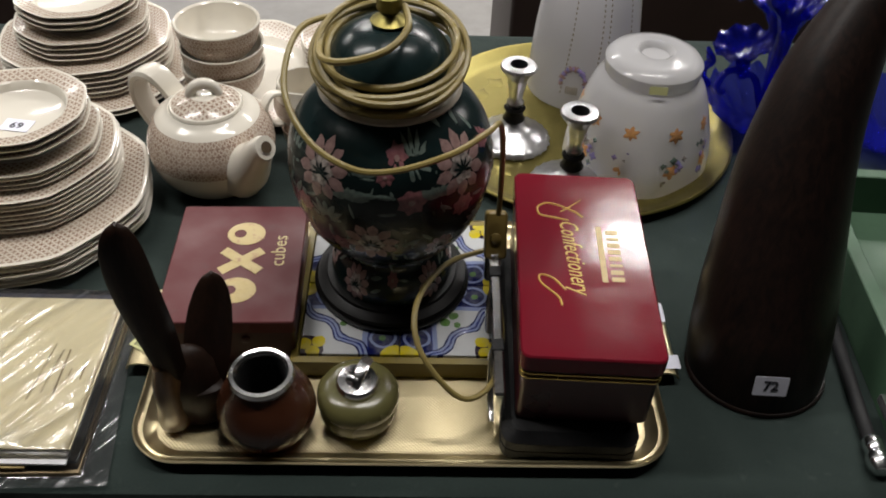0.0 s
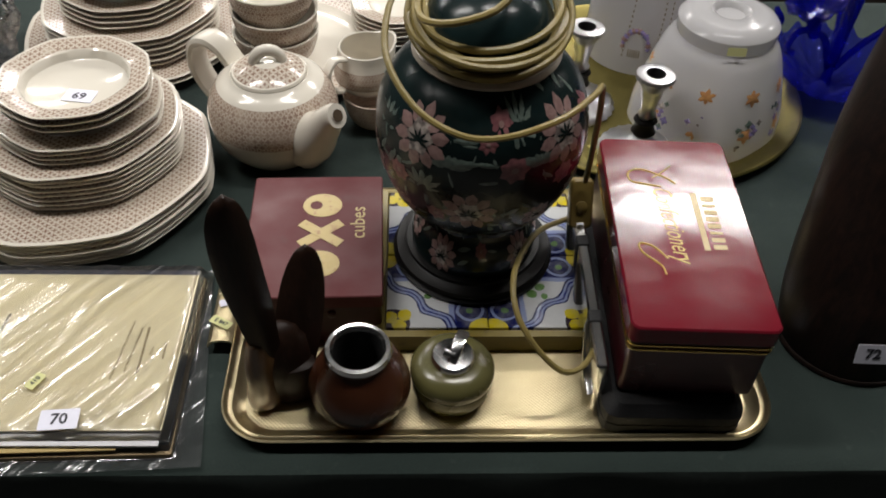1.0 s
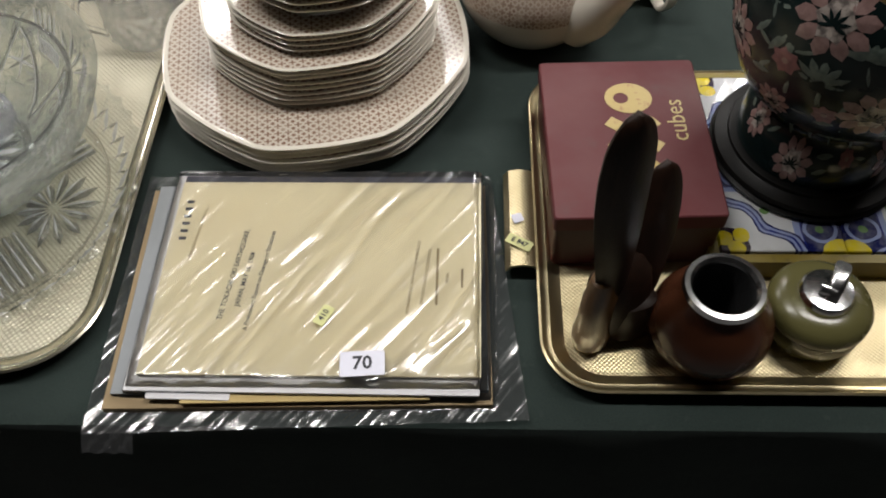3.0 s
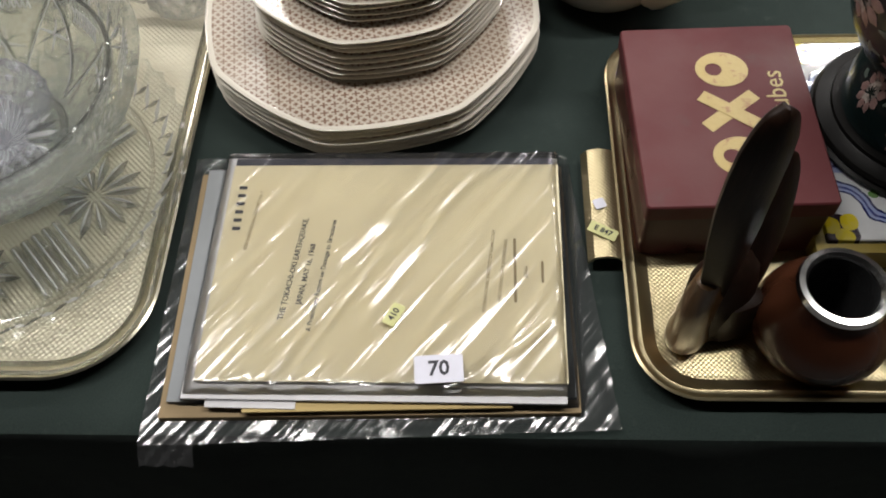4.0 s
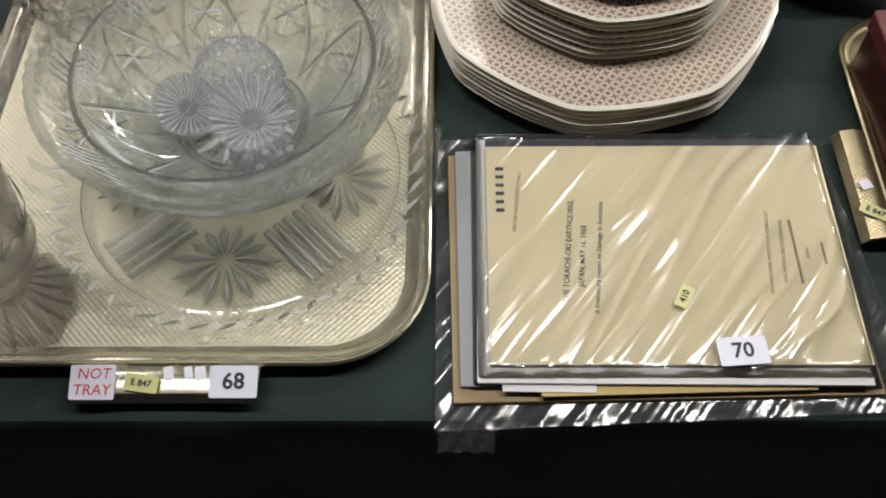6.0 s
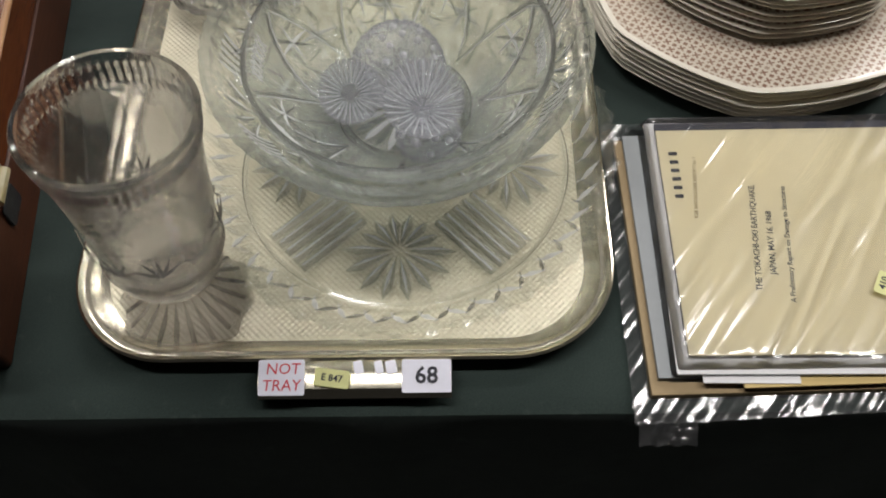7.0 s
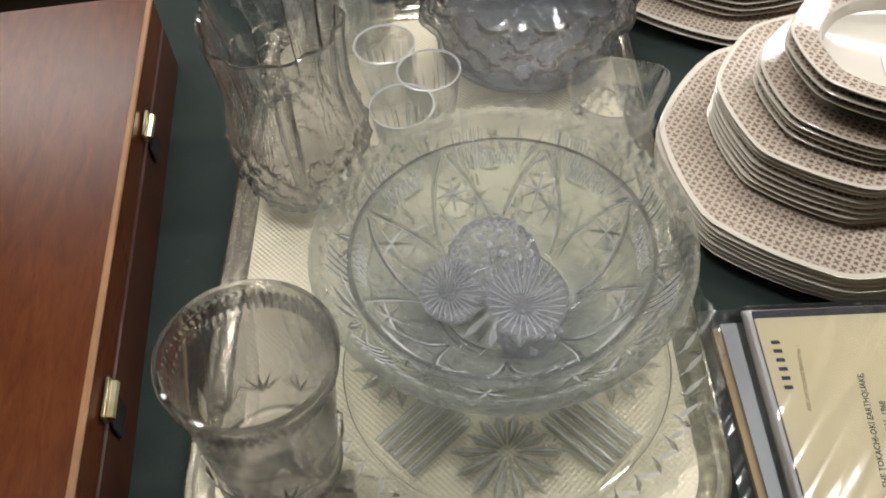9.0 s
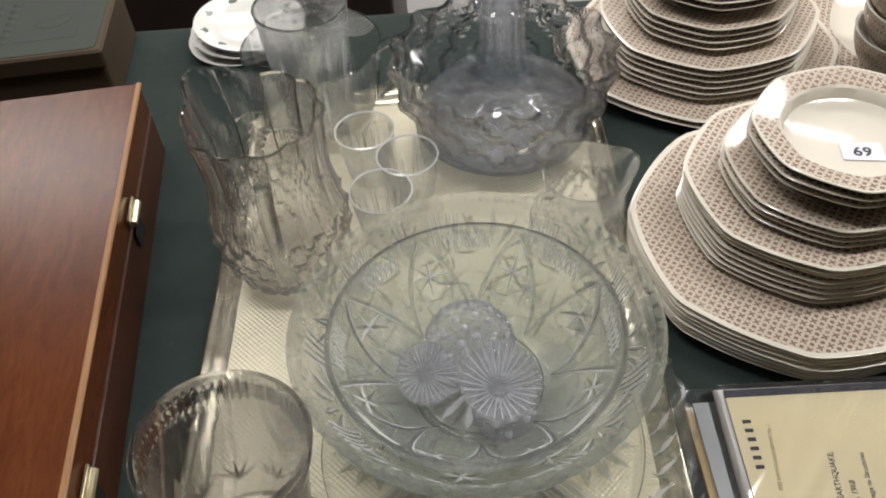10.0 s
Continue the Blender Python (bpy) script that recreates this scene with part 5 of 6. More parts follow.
def wall_line(prof, a0, z0, a1, z1, half, lift=0.0005, raise_by=0.0012, n=7):
    """A ridge of even width drawn on the inside of a turned wall from one angle and height to another."""
    zs, rs = [p[1] for p in prof], [p[0] for p in prof]
    rings = []
    for i in range(n):
        f = i / (n - 1)
        a, z = a0 + (a1 - a0) * f, z0 + (z1 - z0) * f
        r = float(np.interp(z, zs, rs)) - lift
        w = half * (0.35 + 0.65 * min(1, 5 * min(f, 1 - f)))
        rings.append([(q * math.cos(a + d), q * math.sin(a + d), z) for q, d in ((r, -w / r), (r - raise_by, 0), (r, w / r))])
    return loft(rings)


def cut_dish():
    t = thing("cut_glass_dish", pose(-0.879, 0.743, GT), "wide round cut-glass dish with star cuts and a toothed wall", "glass dish")

    def teeth(a, i, r, z):
        f = min(1, max(0, (z - 0.008) / 0.01))
        saw = abs(((a * 44 / math.pi) % 2) - 1) - 0.5
        out = 1 if i < 6 else -0.6
        return r + out * 0.006 * f * saw, z + 0.002 * max(0, (z - 0.028) / 0.008) * saw
    prof = [(0, 0.0), (0.125, 0.0), (0.138, 0.003), (0.158, 0.014), (0.171, 0.030), (0.175, 0.036), (0.172, 0.037), (0.166, 0.031), (0.152, 0.016), (0.135, 0.0075), (0.12, 0.006), (0, 0.006)]
    part("dish", lathe(prof, 264, teeth), CUT_GLASS_FINE, t, smooth=False)
    wall = [(0.120, 0.006), (0.135, 0.0075), (0.152, 0.016), (0.163, 0.028), (0.166, 0.031)]
    for k in range(88):
        part("tooth_cut", wall_stroke(wall, 2 * math.pi * k / 88, 0.0205, math.pi / 2 + (0.62 if k % 2 else -0.62), 0.026, 0.0021, 0.0012, 0.0032), FACET if k % 2 else CUT_GLINT, t, smooth=False)
    part("wall_step", lathe([(0.134, 0.0076), (0.1375, 0.0080), (0.1385, 0.0100), (0.136, 0.0104), (0.134, 0.0076)], 96), CLEAR_GLASS, t)
    # four cut daisies in the flat, and a bundle of reeds between each two
    for k in range(4):
        a0 = radians(-92 + 90 * k)
        cx, cy = 0.086 * math.cos(a0), 0.086 * math.sin(a0)
        for j in range(14):
            a = a0 + (j + 0.5) * 2 * math.pi / 14
            far = 0.047 if math.cos(a - a0) > -0.2 else 0.036
            part("cut_leaf", moved(loft([[(0.005, 0, 0.0064)], [(far * 0.4, 0.0028, 0.0062), (far * 0.4, 0, 0.0092), (far * 0.4, -0.0028, 0.0062)], [(far * 0.72, 0.0050, 0.0062), (far * 0.72, 0, 0.0112), (far * 0.72, -0.0050, 0.0062)], [(far, 0, 0.0064)]]), pose(cx, cy, 0, 0, 0, math.degrees(a))), FACET, t, smooth=False)
            # thin white ridge painted as the highlight along each leaf cut
            part("leaf_glint", moved(loft([[(far * 0.2, 0, 0.0085)], [(far * 0.6, 0.0015, 0.0108), (far * 0.6, 0, 0.0122), (far * 0.6, -0.0015, 0.0108)], [(far * 0.9, 0, 0.0092)]]), pose(cx, cy, 0, 0, 0, math.degrees(a))), CUT_GLINT, t, smooth=False)
        a1 = math.degrees(a0) + 45
        for j in range(5):
            off = (j - 2) * 0.0098
            part("cut_groove", moved(loft([[(0.062, -0.0042, 0.0062), (0.062, -0.001, 0.0090), (0.062, 0.0042, 0.0062)], [(0.128, -0.0042, 0.0062), (0.128, -0.001, 0.0090), (0.128, 0.0042, 0.0062)]]), pose(0, 0, 0, 0, 0, a1) @ pose(0, off, 0)), FACET, t, smooth=False)
            # white strip on the groove's crest imitates its bright highlight
            part("groove_glint", moved(loft([[(0.064, -0.0016, 0.0090), (0.064, -0.001, 0.0098), (0.064, 0.0002, 0.0090)], [(0.126, -0.0016, 0.0090), (0.126, -0.001, 0.0098), (0.126, 0.0002, 0.0090)]]), pose(0, 0, 0, 0, 0, a1) @ pose(0, off, 0)), CUT_GLINT, t, smooth=False)


CUT_GLASS_FINE = glass_mat("dish_glass", (0.99, 0.993, 0.987), clear=0.84, spark=0.03, facet=50, tilt=0.001)
cut_dish()


def fruit_bowl():
    t = thing("cut_glass_bowl", pose(-0.879, 0.785, GT + 0.0072), "deep pressed-glass fruit bowl with star cuts and a scalloped rim", "glass bowl")

    def cut(a, i, r, z):
        rel = 0.0
        for n, zc, size, ph in ((14, 0.078, 0.031, 0.0), (14, 0.046, 0.028, 0.5)):
            k = a * n / (2 * math.pi) + ph
            u, v = (k - math.floor(k) - 0.5) * 2 * math.pi / n * r, (z - zc) * 1.35
            rho, phi = math.hypot(u, v), math.atan2(v, u)
            rel = max(rel, max(0, math.cos(phi * 4)) ** 4 * min(1, rho / 0.006) * max(0, 1 - rho / size))
        hob = abs(((a * 48 / math.pi + z * 180) % 2) - 1) * abs(((a * 48 / math.pi - z * 180) % 2) - 1)
        side = 1.0 if i < SPLIT else 0.12
        lip = max(0, (z - 0.098) / 0.012)
        saw = abs(((a * 64 / math.pi) % 2) - 1)
        return r - side * (0.0075 * rel + 0.0016 * hob) * (z > 0.010) * (z < 0.102), z + 0.005 * lip * saw
    outer = [tuple(p) for p in smooth_pts([(0.056, 0.0), (0.062, 0.003), (0.085, 0.018), (0.115, 0.045), (0.138, 0.078), (0.152, 0.108)], 12)]
    SPLIT = len(outer) + 3
    inner = [tuple(p) for p in smooth_pts([(0.143, 0.109), (0.130, 0.080), (0.108, 0.050), (0.080, 0.024), (0.056, 0.011)], 4)]
    prof = [(0, 0.001), (0.048, 0.001)] + outer + [(0.1475, 0.1115)] + inner + [(0.05, 0.010), (0, 0.010)]
    part("bowl", lathe(prof, 384, cut), CUT_GLASS, t, smooth=False)
    rising = list(reversed(inner))
    for k in range(9):
        a0 = 2 * math.pi * k / 9
        for j in range(5):
            lean = (j - 2) * 0.42
            part("palm_leaf", wall_stroke(rising, a0 + 0.105 * (j - 2), 0.086 - 0.004 * abs(j - 2), math.pi / 2 - lean, 0.042, 0.0034, 0.0004, 0.0022), FACET, t, smooth=False)
            # white stroke down each palm leaf as a painted glint
            part("palm_glint", wall_stroke(rising, a0 + 0.105 * (j - 2), 0.086 - 0.004 * abs(j - 2), math.pi / 2 - lean, 0.034, 0.0009, 0.0026, 0.0008), CUT_GLINT, t, smooth=False)
        for j in range(9):
            part("hatch_cut", wall_line(rising, a0 + 0.26 + 0.021 * j, 0.066, a0 + 0.24 + 0.026 * j, 0.100, 0.0009), FACET if j % 2 else CUT_GLINT, t, smooth=False)
        for j in range(4):
            part("star_cut", wall_stroke(rising, a0 + 0.35, 0.044, math.pi * j / 4 + 0.2, 0.040, 0.0016, 0.0004, 0.0014), FACET if j % 2 else CUT_GLINT, t, smooth=False)
    part("foot_ring", lathe([(0.050, 0.0101), (0.056, 0.0101), (0.057, 0.013), (0.053, 0.0145), (0.0495, 0.013), (0.050, 0.0101)], 64), CLEAR_GLASS, t)
    n = thing("nested_glass_bowl", pose(-0.879, 0.787, GT + 0.0182), "smaller smooth-rimmed cut-glass bowl standing inside the large bowl", "glass bowl")

    def stars(a, i, r, z):
        rel = 0.0
        for n2, zc, size, ph in ((9, 0.060, 0.036, 0.0), (9, 0.028, 0.034, 0.5)):
            k = a * n2 / (2 * math.pi) + ph
            u, v = (k - math.floor(k) - 0.5) * 2 * math.pi / n2 * r, (z - zc) * 1.5
            rho, phi = math.hypot(u, v), math.atan2(v, u)
            rel = max(rel, max(0, math.cos(phi * 4 + 0.4)) ** 4 * min(1, rho / 0.006) * max(0, 1 - rho / size))
        return r - 0.0068 * rel * (i < 52) * (0.008 < z < 0.076), z
    out2 = [tuple(p) for p in smooth_pts([(0.050, 0.0), (0.056, 0.003), (0.080, 0.018), (0.103, 0.042), (0.117, 0.066), (0.124, 0.084)], 10)]
    in2 = [tuple(p) for p in smooth_pts([(0.119, 0.086), (0.112, 0.068), (0.097, 0.045), (0.075, 0.022), (0.05, 0.009)], 4)]
    part("bowl", lathe([(0, 0.001), (0.044, 0.001)] + out2 + [(0.1225, 0.0865)] + in2 + [(0.044, 0.008), (0, 0.008)], 320, stars), CUT_GLASS, n, smooth=False)
    part("rim", lathe([(0.1195, 0.0866), (0.1212, 0.0882), (0.1232, 0.0868), (0.1212, 0.0872), (0.1195, 0.0866)], 128), VASE_GLASS, n, "smooth polished rim")
    rising2 = list(reversed(in2))
    for k in range(8):
        a0 = 2 * math.pi * k / 8
        for s2 in (-1, 1):
            part("chevron_cut", wall_line(rising2, a0, 0.016, a0 + s2 * 0.36, 0.081, 0.0021, 0.0005, 0.0018), FACET, n, smooth=False)
            # white line beside each chevron cut stands for its glint
            part("chevron_glint", wall_line(rising2, a0 + s2 * 0.035, 0.018, a0 + s2 * 0.385, 0.080, 0.0006, 0.0005, 0.0010), CUT_GLINT, n, smooth=False)
        for j in range(4):
            part("star_cut", wall_stroke(rising2, a0 + 0.393, 0.050, math.pi * j / 4 + 0.1, 0.050 if j % 2 else 0.038, 0.0017, 0.0004, 0.0015), FACET if j % 2 else CUT_GLINT, n, smooth=False)
        for j in range(7):
            part("hatch_cut", wall_line(rising2, a0 - 0.17 + 0.05 * j, 0.066, a0 - 0.13 + 0.05 * j, 0.080, 0.0007), CUT_GLINT, n, smooth=False)
            part("hatch_cut", wall_line(rising2, a0 - 0.13 + 0.05 * j, 0.066, a0 - 0.17 + 0.05 * j, 0.080, 0.0007), CUT_GLINT, n, smooth=False)
    for k in range(24):
        part("base_cut", moved(loft([[(0.012, 0, 0.0086)], [(0.022, 0.0022, 0.0084), (0.024, 0, 0.0112), (0.022, -0.0022, 0.0084)], [(0.038, 0.0034, 0.0084), (0.038, 0, 0.0115), (0.038, -0.0034, 0.0084)], [(0.047, 0, 0.0086)]]), pose(0, 0, 0, 0, 0, 15 * k)), CUT_GLINT if k % 2 else CLEAR_GLASS, n, smooth=False)
    part("foot_ring", lathe([(0.052, 0.0101), (0.057, 0.0101), (0.058, 0.013), (0.054, 0.0145), (0.051, 0.013), (0.052, 0.0101)], 64), CLEAR_GLASS, n)


fruit_bowl()


def shell_dish(m):
    t = thing("shell_ornament", m, "small ice-blue glass shell ornament lying in the bowl", "glass ornament", "glass shells in the bowl")

    def ribs(a, i, r, z):
        f = min(1, r / 0.02)
        w = abs(math.cos(a * 14))
        return r * (1 + 0.05 * f * w), z + 0.006 * f * w
    part("shell", lathe([(0, 0), (0.010, 0.001), (0.021, 0.006), (0.030, 0.015), (0.036, 0.026), (0.0375, 0.0265), (0.0365, 0.0275), (0.0285, 0.018), (0.0195, 0.0098), (0.010, 0.005), (0, 0.004)], 168, ribs), FROSTED, t, smooth=False)
    for k in range(28):
        a = 2 * math.pi * k / 28
        part("rib", tube([(0.012 * math.cos(a), 0.012 * math.sin(a), 0.0065), (0.022 * math.cos(a), 0.022 * math.sin(a), 0.0150), (0.030 * math.cos(a), 0.030 * math.sin(a), 0.0245), (0.036 * math.cos(a), 0.036 * math.sin(a), 0.032)], 0.00048, 5, 2), SHELL_RIB, t)
    return t


s0 = shell_dish(pose(-0.862, 0.765, 0.056, 22, 4, 0))
copy_thing(s0, pose(-0.925, 0.792, 0.043, 25, -25, 60) @ Matrix.Scale(0.7, 4))
s0.scale = (0.86, 0.86, 0.86)


def hobnail_lump(m, r, h, label):
    """A little dome of ice glass covered in points."""
    t = thing("glass_ornament", m, label, "glass ornament", "ice glass ornaments in the bowl")

    def points(a, i, rr, z):
        f = abs(math.sin(a * 7 + (i % 2) * 1.57)) * min(1, rr / 0.012)
        return rr * (1 + 0.16 * f), z + 0.004 * f
    part("dome", lathe([(0, 0), (r * 0.7, 0)] + [(r * math.cos(k * 0.13) ** 0.8, h * math.sin(k * 0.13)) for k in range(1, 12)] + [(0, h)], 84, points), FROSTED, t, smooth=False)
    for k in range(18):
        a, e = k * 2.4, 0.35 + 1.15 * k / 18
        q = (r * math.cos(e) ** 0.8 * math.cos(a), r * math.cos(e) ** 0.8 * math.sin(a), h * math.sin(e))
        part("knob", moved(lathe([(0, 0.0035), (0.0025, 0.002), (0.0035, 0)], 8), pose(*q)), SHELL_RIB, t, smooth=False)
    return t


hobnail_lump(pose(-0.858, 0.752, 0.0265), 0.025, 0.028, "knobbly ice-blue glass ornament lying in the bowl")
hobnail_lump(pose(-0.885, 0.822, 0.0330, 8, 0, 30), 0.037, 0.046, "larger knobbly dome of clear ice glass in the bowl")


def celery_vase():
    t = thing("celery_vase", pose(-1.048, 0.617, GT + 0.0022, -2.5, 3.2, 0), "grey pressed-glass celery vase with a beaded rim and scalloped foot", "glass vase")

    def beads(a, i, r, z):
        if z < 0.012:
            return r * (1 + 0.05 * math.cos(a * 10) * (r > 0.03)), z
        f = 1 if 0.194 < z < 0.2085 and i < 44 else 0
        return r + f * 0.0011 * math.cos(a * 60), z
    outer = [tuple(p) for p in smooth_pts([(0.049, 0.0), (0.048, 0.004), (0.034, 0.014), (0.019, 0.028), (0.016, 0.036), (0.024, 0.046), (0.037, 0.058), (0.041, 0.075), (0.044, 0.083), (0.042, 0.090), (0.0445, 0.13), (0.0475, 0.17), (0.050, 0.192), (0.0515, 0.200), (0.0525, 0.207), (0.0545, 0.214)], 3)]
    inner = [(0.0505, 0.2155), (0.0485, 0.206), (0.0475, 0.200), (0.0445, 0.178), (0.0405, 0.13), (0.038, 0.09), (0.034, 0.07), (0.020, 0.056), (0, 0.052)]
    t.scale = (1.01, 1.01, 1.01)
    part("vase", lathe([(0, 0.003), (0.03, 0.002)] + outer + [(0.053, 0.2165)] + inner, 240, beads), VASE_GLASS, t)
    for k in range(10):
        for j in range(5):
            part("fan_cut", moved(loft([[(0, 0, 0)], [(0.0016, 0.008, 0), (0, 0.009, 0.0016), (-0.0016, 0.008, 0)], [(0, 0.024, 0)]]), pose(0, 0, 0, 0, 0, 36 * k) @ pose(0.0452, 0, 0.105, 90, 0, 90) @ pose(0, 0, 0, 0, 0, (j - 2) * 24)), VASE_GLASS, t)
    for k in range(20):
        part("foot_rib", moved(loft([[(0.018, 0, 0.029)], [(0.030, 0.0022, 0.0165), (0.030, 0, 0.0195), (0.030, -0.0022, 0.0165)], [(0.046, 0.002, 0.005), (0.046, 0, 0.0065), (0.046, -0.002, 0.005)]]), pose(0, 0, 0, 0, 0, 18 * k)), VASE_GLASS, t)


celery_vase()


def pitcher():
    t = thing("glass_jug", pose(-1.066, 0.978, GT), "tall moulded glass water jug with panelled sides and a handle", "glass jug")

    def panel(a, i, r, z):
        lobes = 0.0055 * abs(math.cos(a * 5)) * min(1, max(0, z - 0.06) / 0.03)
        dia = 0.0042 * (abs(((a * 16 / math.pi + z * 70) % 2) - 1) + abs(((a * 16 / math.pi - z * 70) % 2) - 1) - 1) if z < 0.085 else 0
        lip = max(0, math.cos(a - 2.4)) ** 10 * max(0, (z - 0.15) / 0.04)
        return (r + lobes + dia) * (1 + 0.3 * lip), z + 0.012 * lip
    outer = [tuple(p) for p in smooth_pts([(0.042, 0.0), (0.056, 0.006), (0.066, 0.035), (0.068, 0.065), (0.060, 0.095), (0.055, 0.13), (0.057, 0.17), (0.060, 0.192)], 4)]
    part("body", wall_lathe(outer, 0.0042, 0.012, 120, panel), GREY_GLASS, t, smooth=False)
    part("handle", tube([(0.010, -0.056, 0.165), (0.014, -0.078, 0.172), (0.017, -0.096, 0.150), (0.018, -0.100, 0.105), (0.016, -0.088, 0.065), (0.012, -0.064, 0.045)], [0.007, 0.0075, 0.0075, 0.007, 0.007, 0.008], 10), CLEAR_GLASS, t)


pitcher()


def shot_glass(m):
    t = thing("shot_glass", m, "small thin cut-glass tumbler on the tray", "glass", "small tumblers on the tray")

    def cut(a, i, r, z):
        return r + 0.0009 * abs(math.sin(a * 9)) * (z < 0.04), z
    part("tumbler", wall_lathe([(0.021, 0.0), (0.0225, 0.002), (0.027, 0.03), (0.031, 0.055), (0.033, 0.068)], 0.0016, 0.009, 72, cut), FINE_GLASS, t, smooth=False)
    for k in range(14):
        a = 2 * math.pi * k / 14
        part("flute_cut", wall_stroke([(0.0195, 0.006), (0.0252, 0.03), (0.0292, 0.055), (0.031, 0.066)], a, 0.028, math.pi / 2, 0.048, 0.0013), CUT_GLINT if k % 2 else CLEAR_GLASS, t, smooth=False)
    part("rim", lathe([(0.0314, 0.0675), (0.0332, 0.0675), (0.0334, 0.0688), (0.0322, 0.0694), (0.0313, 0.0688), (0.0314, 0.0675)], 48), CUT_GLINT, t)
    return t


FINE_GLASS = glass_mat("thin_glass", (0.99, 0.993, 0.995), clear=0.5, body=0.03)
g0 = shot_glass(pose(-0.985, 1.098, GT))
copy_thing(g0, pose(-0.938, 1.052, GT, 0, 0, 30))
copy_thing(g0, pose(-0.965, 1.000, GT, 0, 0, 60))


def diamond_bowl():
    t = thing("diamond_cut_bowl", pose(-0.828, 1.178, GT), "large glass bowl cut all over in diamonds", "glass bowl")

    def dia(a, i, r, z):
        f = min(1, z / 0.012)
        return r + f * 0.010 * (abs(((a * 13 / math.pi + z * 36) % 2) - 1) + abs(((a * 13 / math.pi - z * 36) % 2) - 1) - 1), z
    outer = [(0.09 + 0.036 * math.sin(k / 16 * 1.57), 0.105 * k / 16) for k in range(17)]
    part("bowl", wall_lathe(outer, 0.007, 0.010, 208, dia), GREY_GLASS, t, smooth=False)


diamond_bowl()


def decanter():
    t = thing("ships_decanter", pose(-0.828, 1.172, GT + 0.0105), "broad-based ship's decanter of pale blue-white glass standing in a bowl", "decanter")
    outer = [tuple(p) for p in smooth_pts([(0.095, 0.0), (0.104, 0.004), (0.100, 0.022), (0.078, 0.046), (0.044, 0.070), (0.027, 0.092), (0.0235, 0.13), (0.0235, 0.19), (0.026, 0.225)], 5)]

    def rings(a, i, r, z):
        return r + 0.0011 * math.cos(a * 10) * (z > 0.09), z
    part("decanter", wall_lathe(outer, 0.003, 0.006, 96, rings), BLUE_TINT_GLASS, t)
    part("neck_ring", lathe([(0.0255, 0.150), (0.030, 0.153), (0.030, 0.158), (0.0255, 0.161)], 40), CLEAR_GLASS, t)
    part("base_ring", lathe([(0.012, 0.0065), (0.016, 0.0065), (0.017, 0.009), (0.014, 0.011), (0.012, 0.009)], 40), CLEAR_GLASS, t)


decanter()


def cream_jug():
    t = thing("cream_jug", pose(-0.757, 0.998, GT), "small clear glass cream jug with diamond cuts", "glass jug")

    def cut(a, i, r, z):
        lip = max(0, math.cos(a - 0.2)) ** 8 * max(0, (z - 0.05) / 0.025)
        dia = 0.0030 * (abs(((a * 14 / math.pi + z * 80) % 2) - 1) + abs(((a * 14 / math.pi - z * 80) % 2) - 1) - 1) if 0.008 < z < 0.05 else 0
        return (r + dia) * (1 + 0.18 * lip), z + 0.006 * lip
    part("body", wall_lathe([tuple(p) for p in smooth_pts([(0.030, 0.0), (0.038, 0.008), (0.042, 0.028), (0.041, 0.05), (0.045, 0.078)], 4)], 0.0028, 0.006, 112, cut), FINE_GLASS, t, smooth=False)
    part("handle", tube([(-0.034, -0.022, 0.07), (-0.05, -0.03, 0.072), (-0.056, -0.034, 0.045), (-0.036, -0.022, 0.02)], 0.004, 8), CLEAR_GLASS, t)


cream_jug()


def big_tumblers():
    t = thing("glass_vase", pose(-1.047, 1.215, GT), "wide clear glass vase with a loop handle", "glass vase")
    part("body", wall_lathe([tuple(p) for p in smooth_pts([(0.05, 0.0), (0.062, 0.01), (0.075, 0.05), (0.082, 0.105)], 4)], 0.003, 0.008, 72), CLEAR_GLASS, t)
    part("handle", tube([(0.078, 0.0, 0.095), (0.10, 0.0, 0.10), (0.108, 0.0, 0.06), (0.072, 0.0, 0.03)], 0.006, 8), CLEAR_GLASS, t)
    b = thing("beer_glass", pose(-1.050, 1.212, GT + 0.0085), "tall engraved glass tumbler standing in a glass vase", "glass")

    def cut(a, i, r, z):
        return r + 0.0014 * abs(math.sin(a * 8)) * (z < 0.07), z
    part("tumbler", wall_lathe([(0.038, 0.0), (0.042, 0.003), (0.047, 0.07), (0.053, 0.15)], 0.0025, 0.012, 80, cut), FINE_GLASS, b)
    for k in range(16):
        part("flute_cut", wall_stroke([(0.0372, 0.008), (0.0442, 0.07), (0.0502, 0.148)], 2 * math.pi * k / 16, 0.045, math.pi / 2, 0.085, 0.0018), CUT_GLINT if k % 2 else CLEAR_GLASS, b, smooth=False)
    part("rim", lathe([(0.0508, 0.149), (0.0532, 0.149), (0.0534, 0.1508), (0.052, 0.1516), (0.0507, 0.1508), (0.0508, 0.149)], 56), CLEAR_GLASS, b)


big_tumblers()


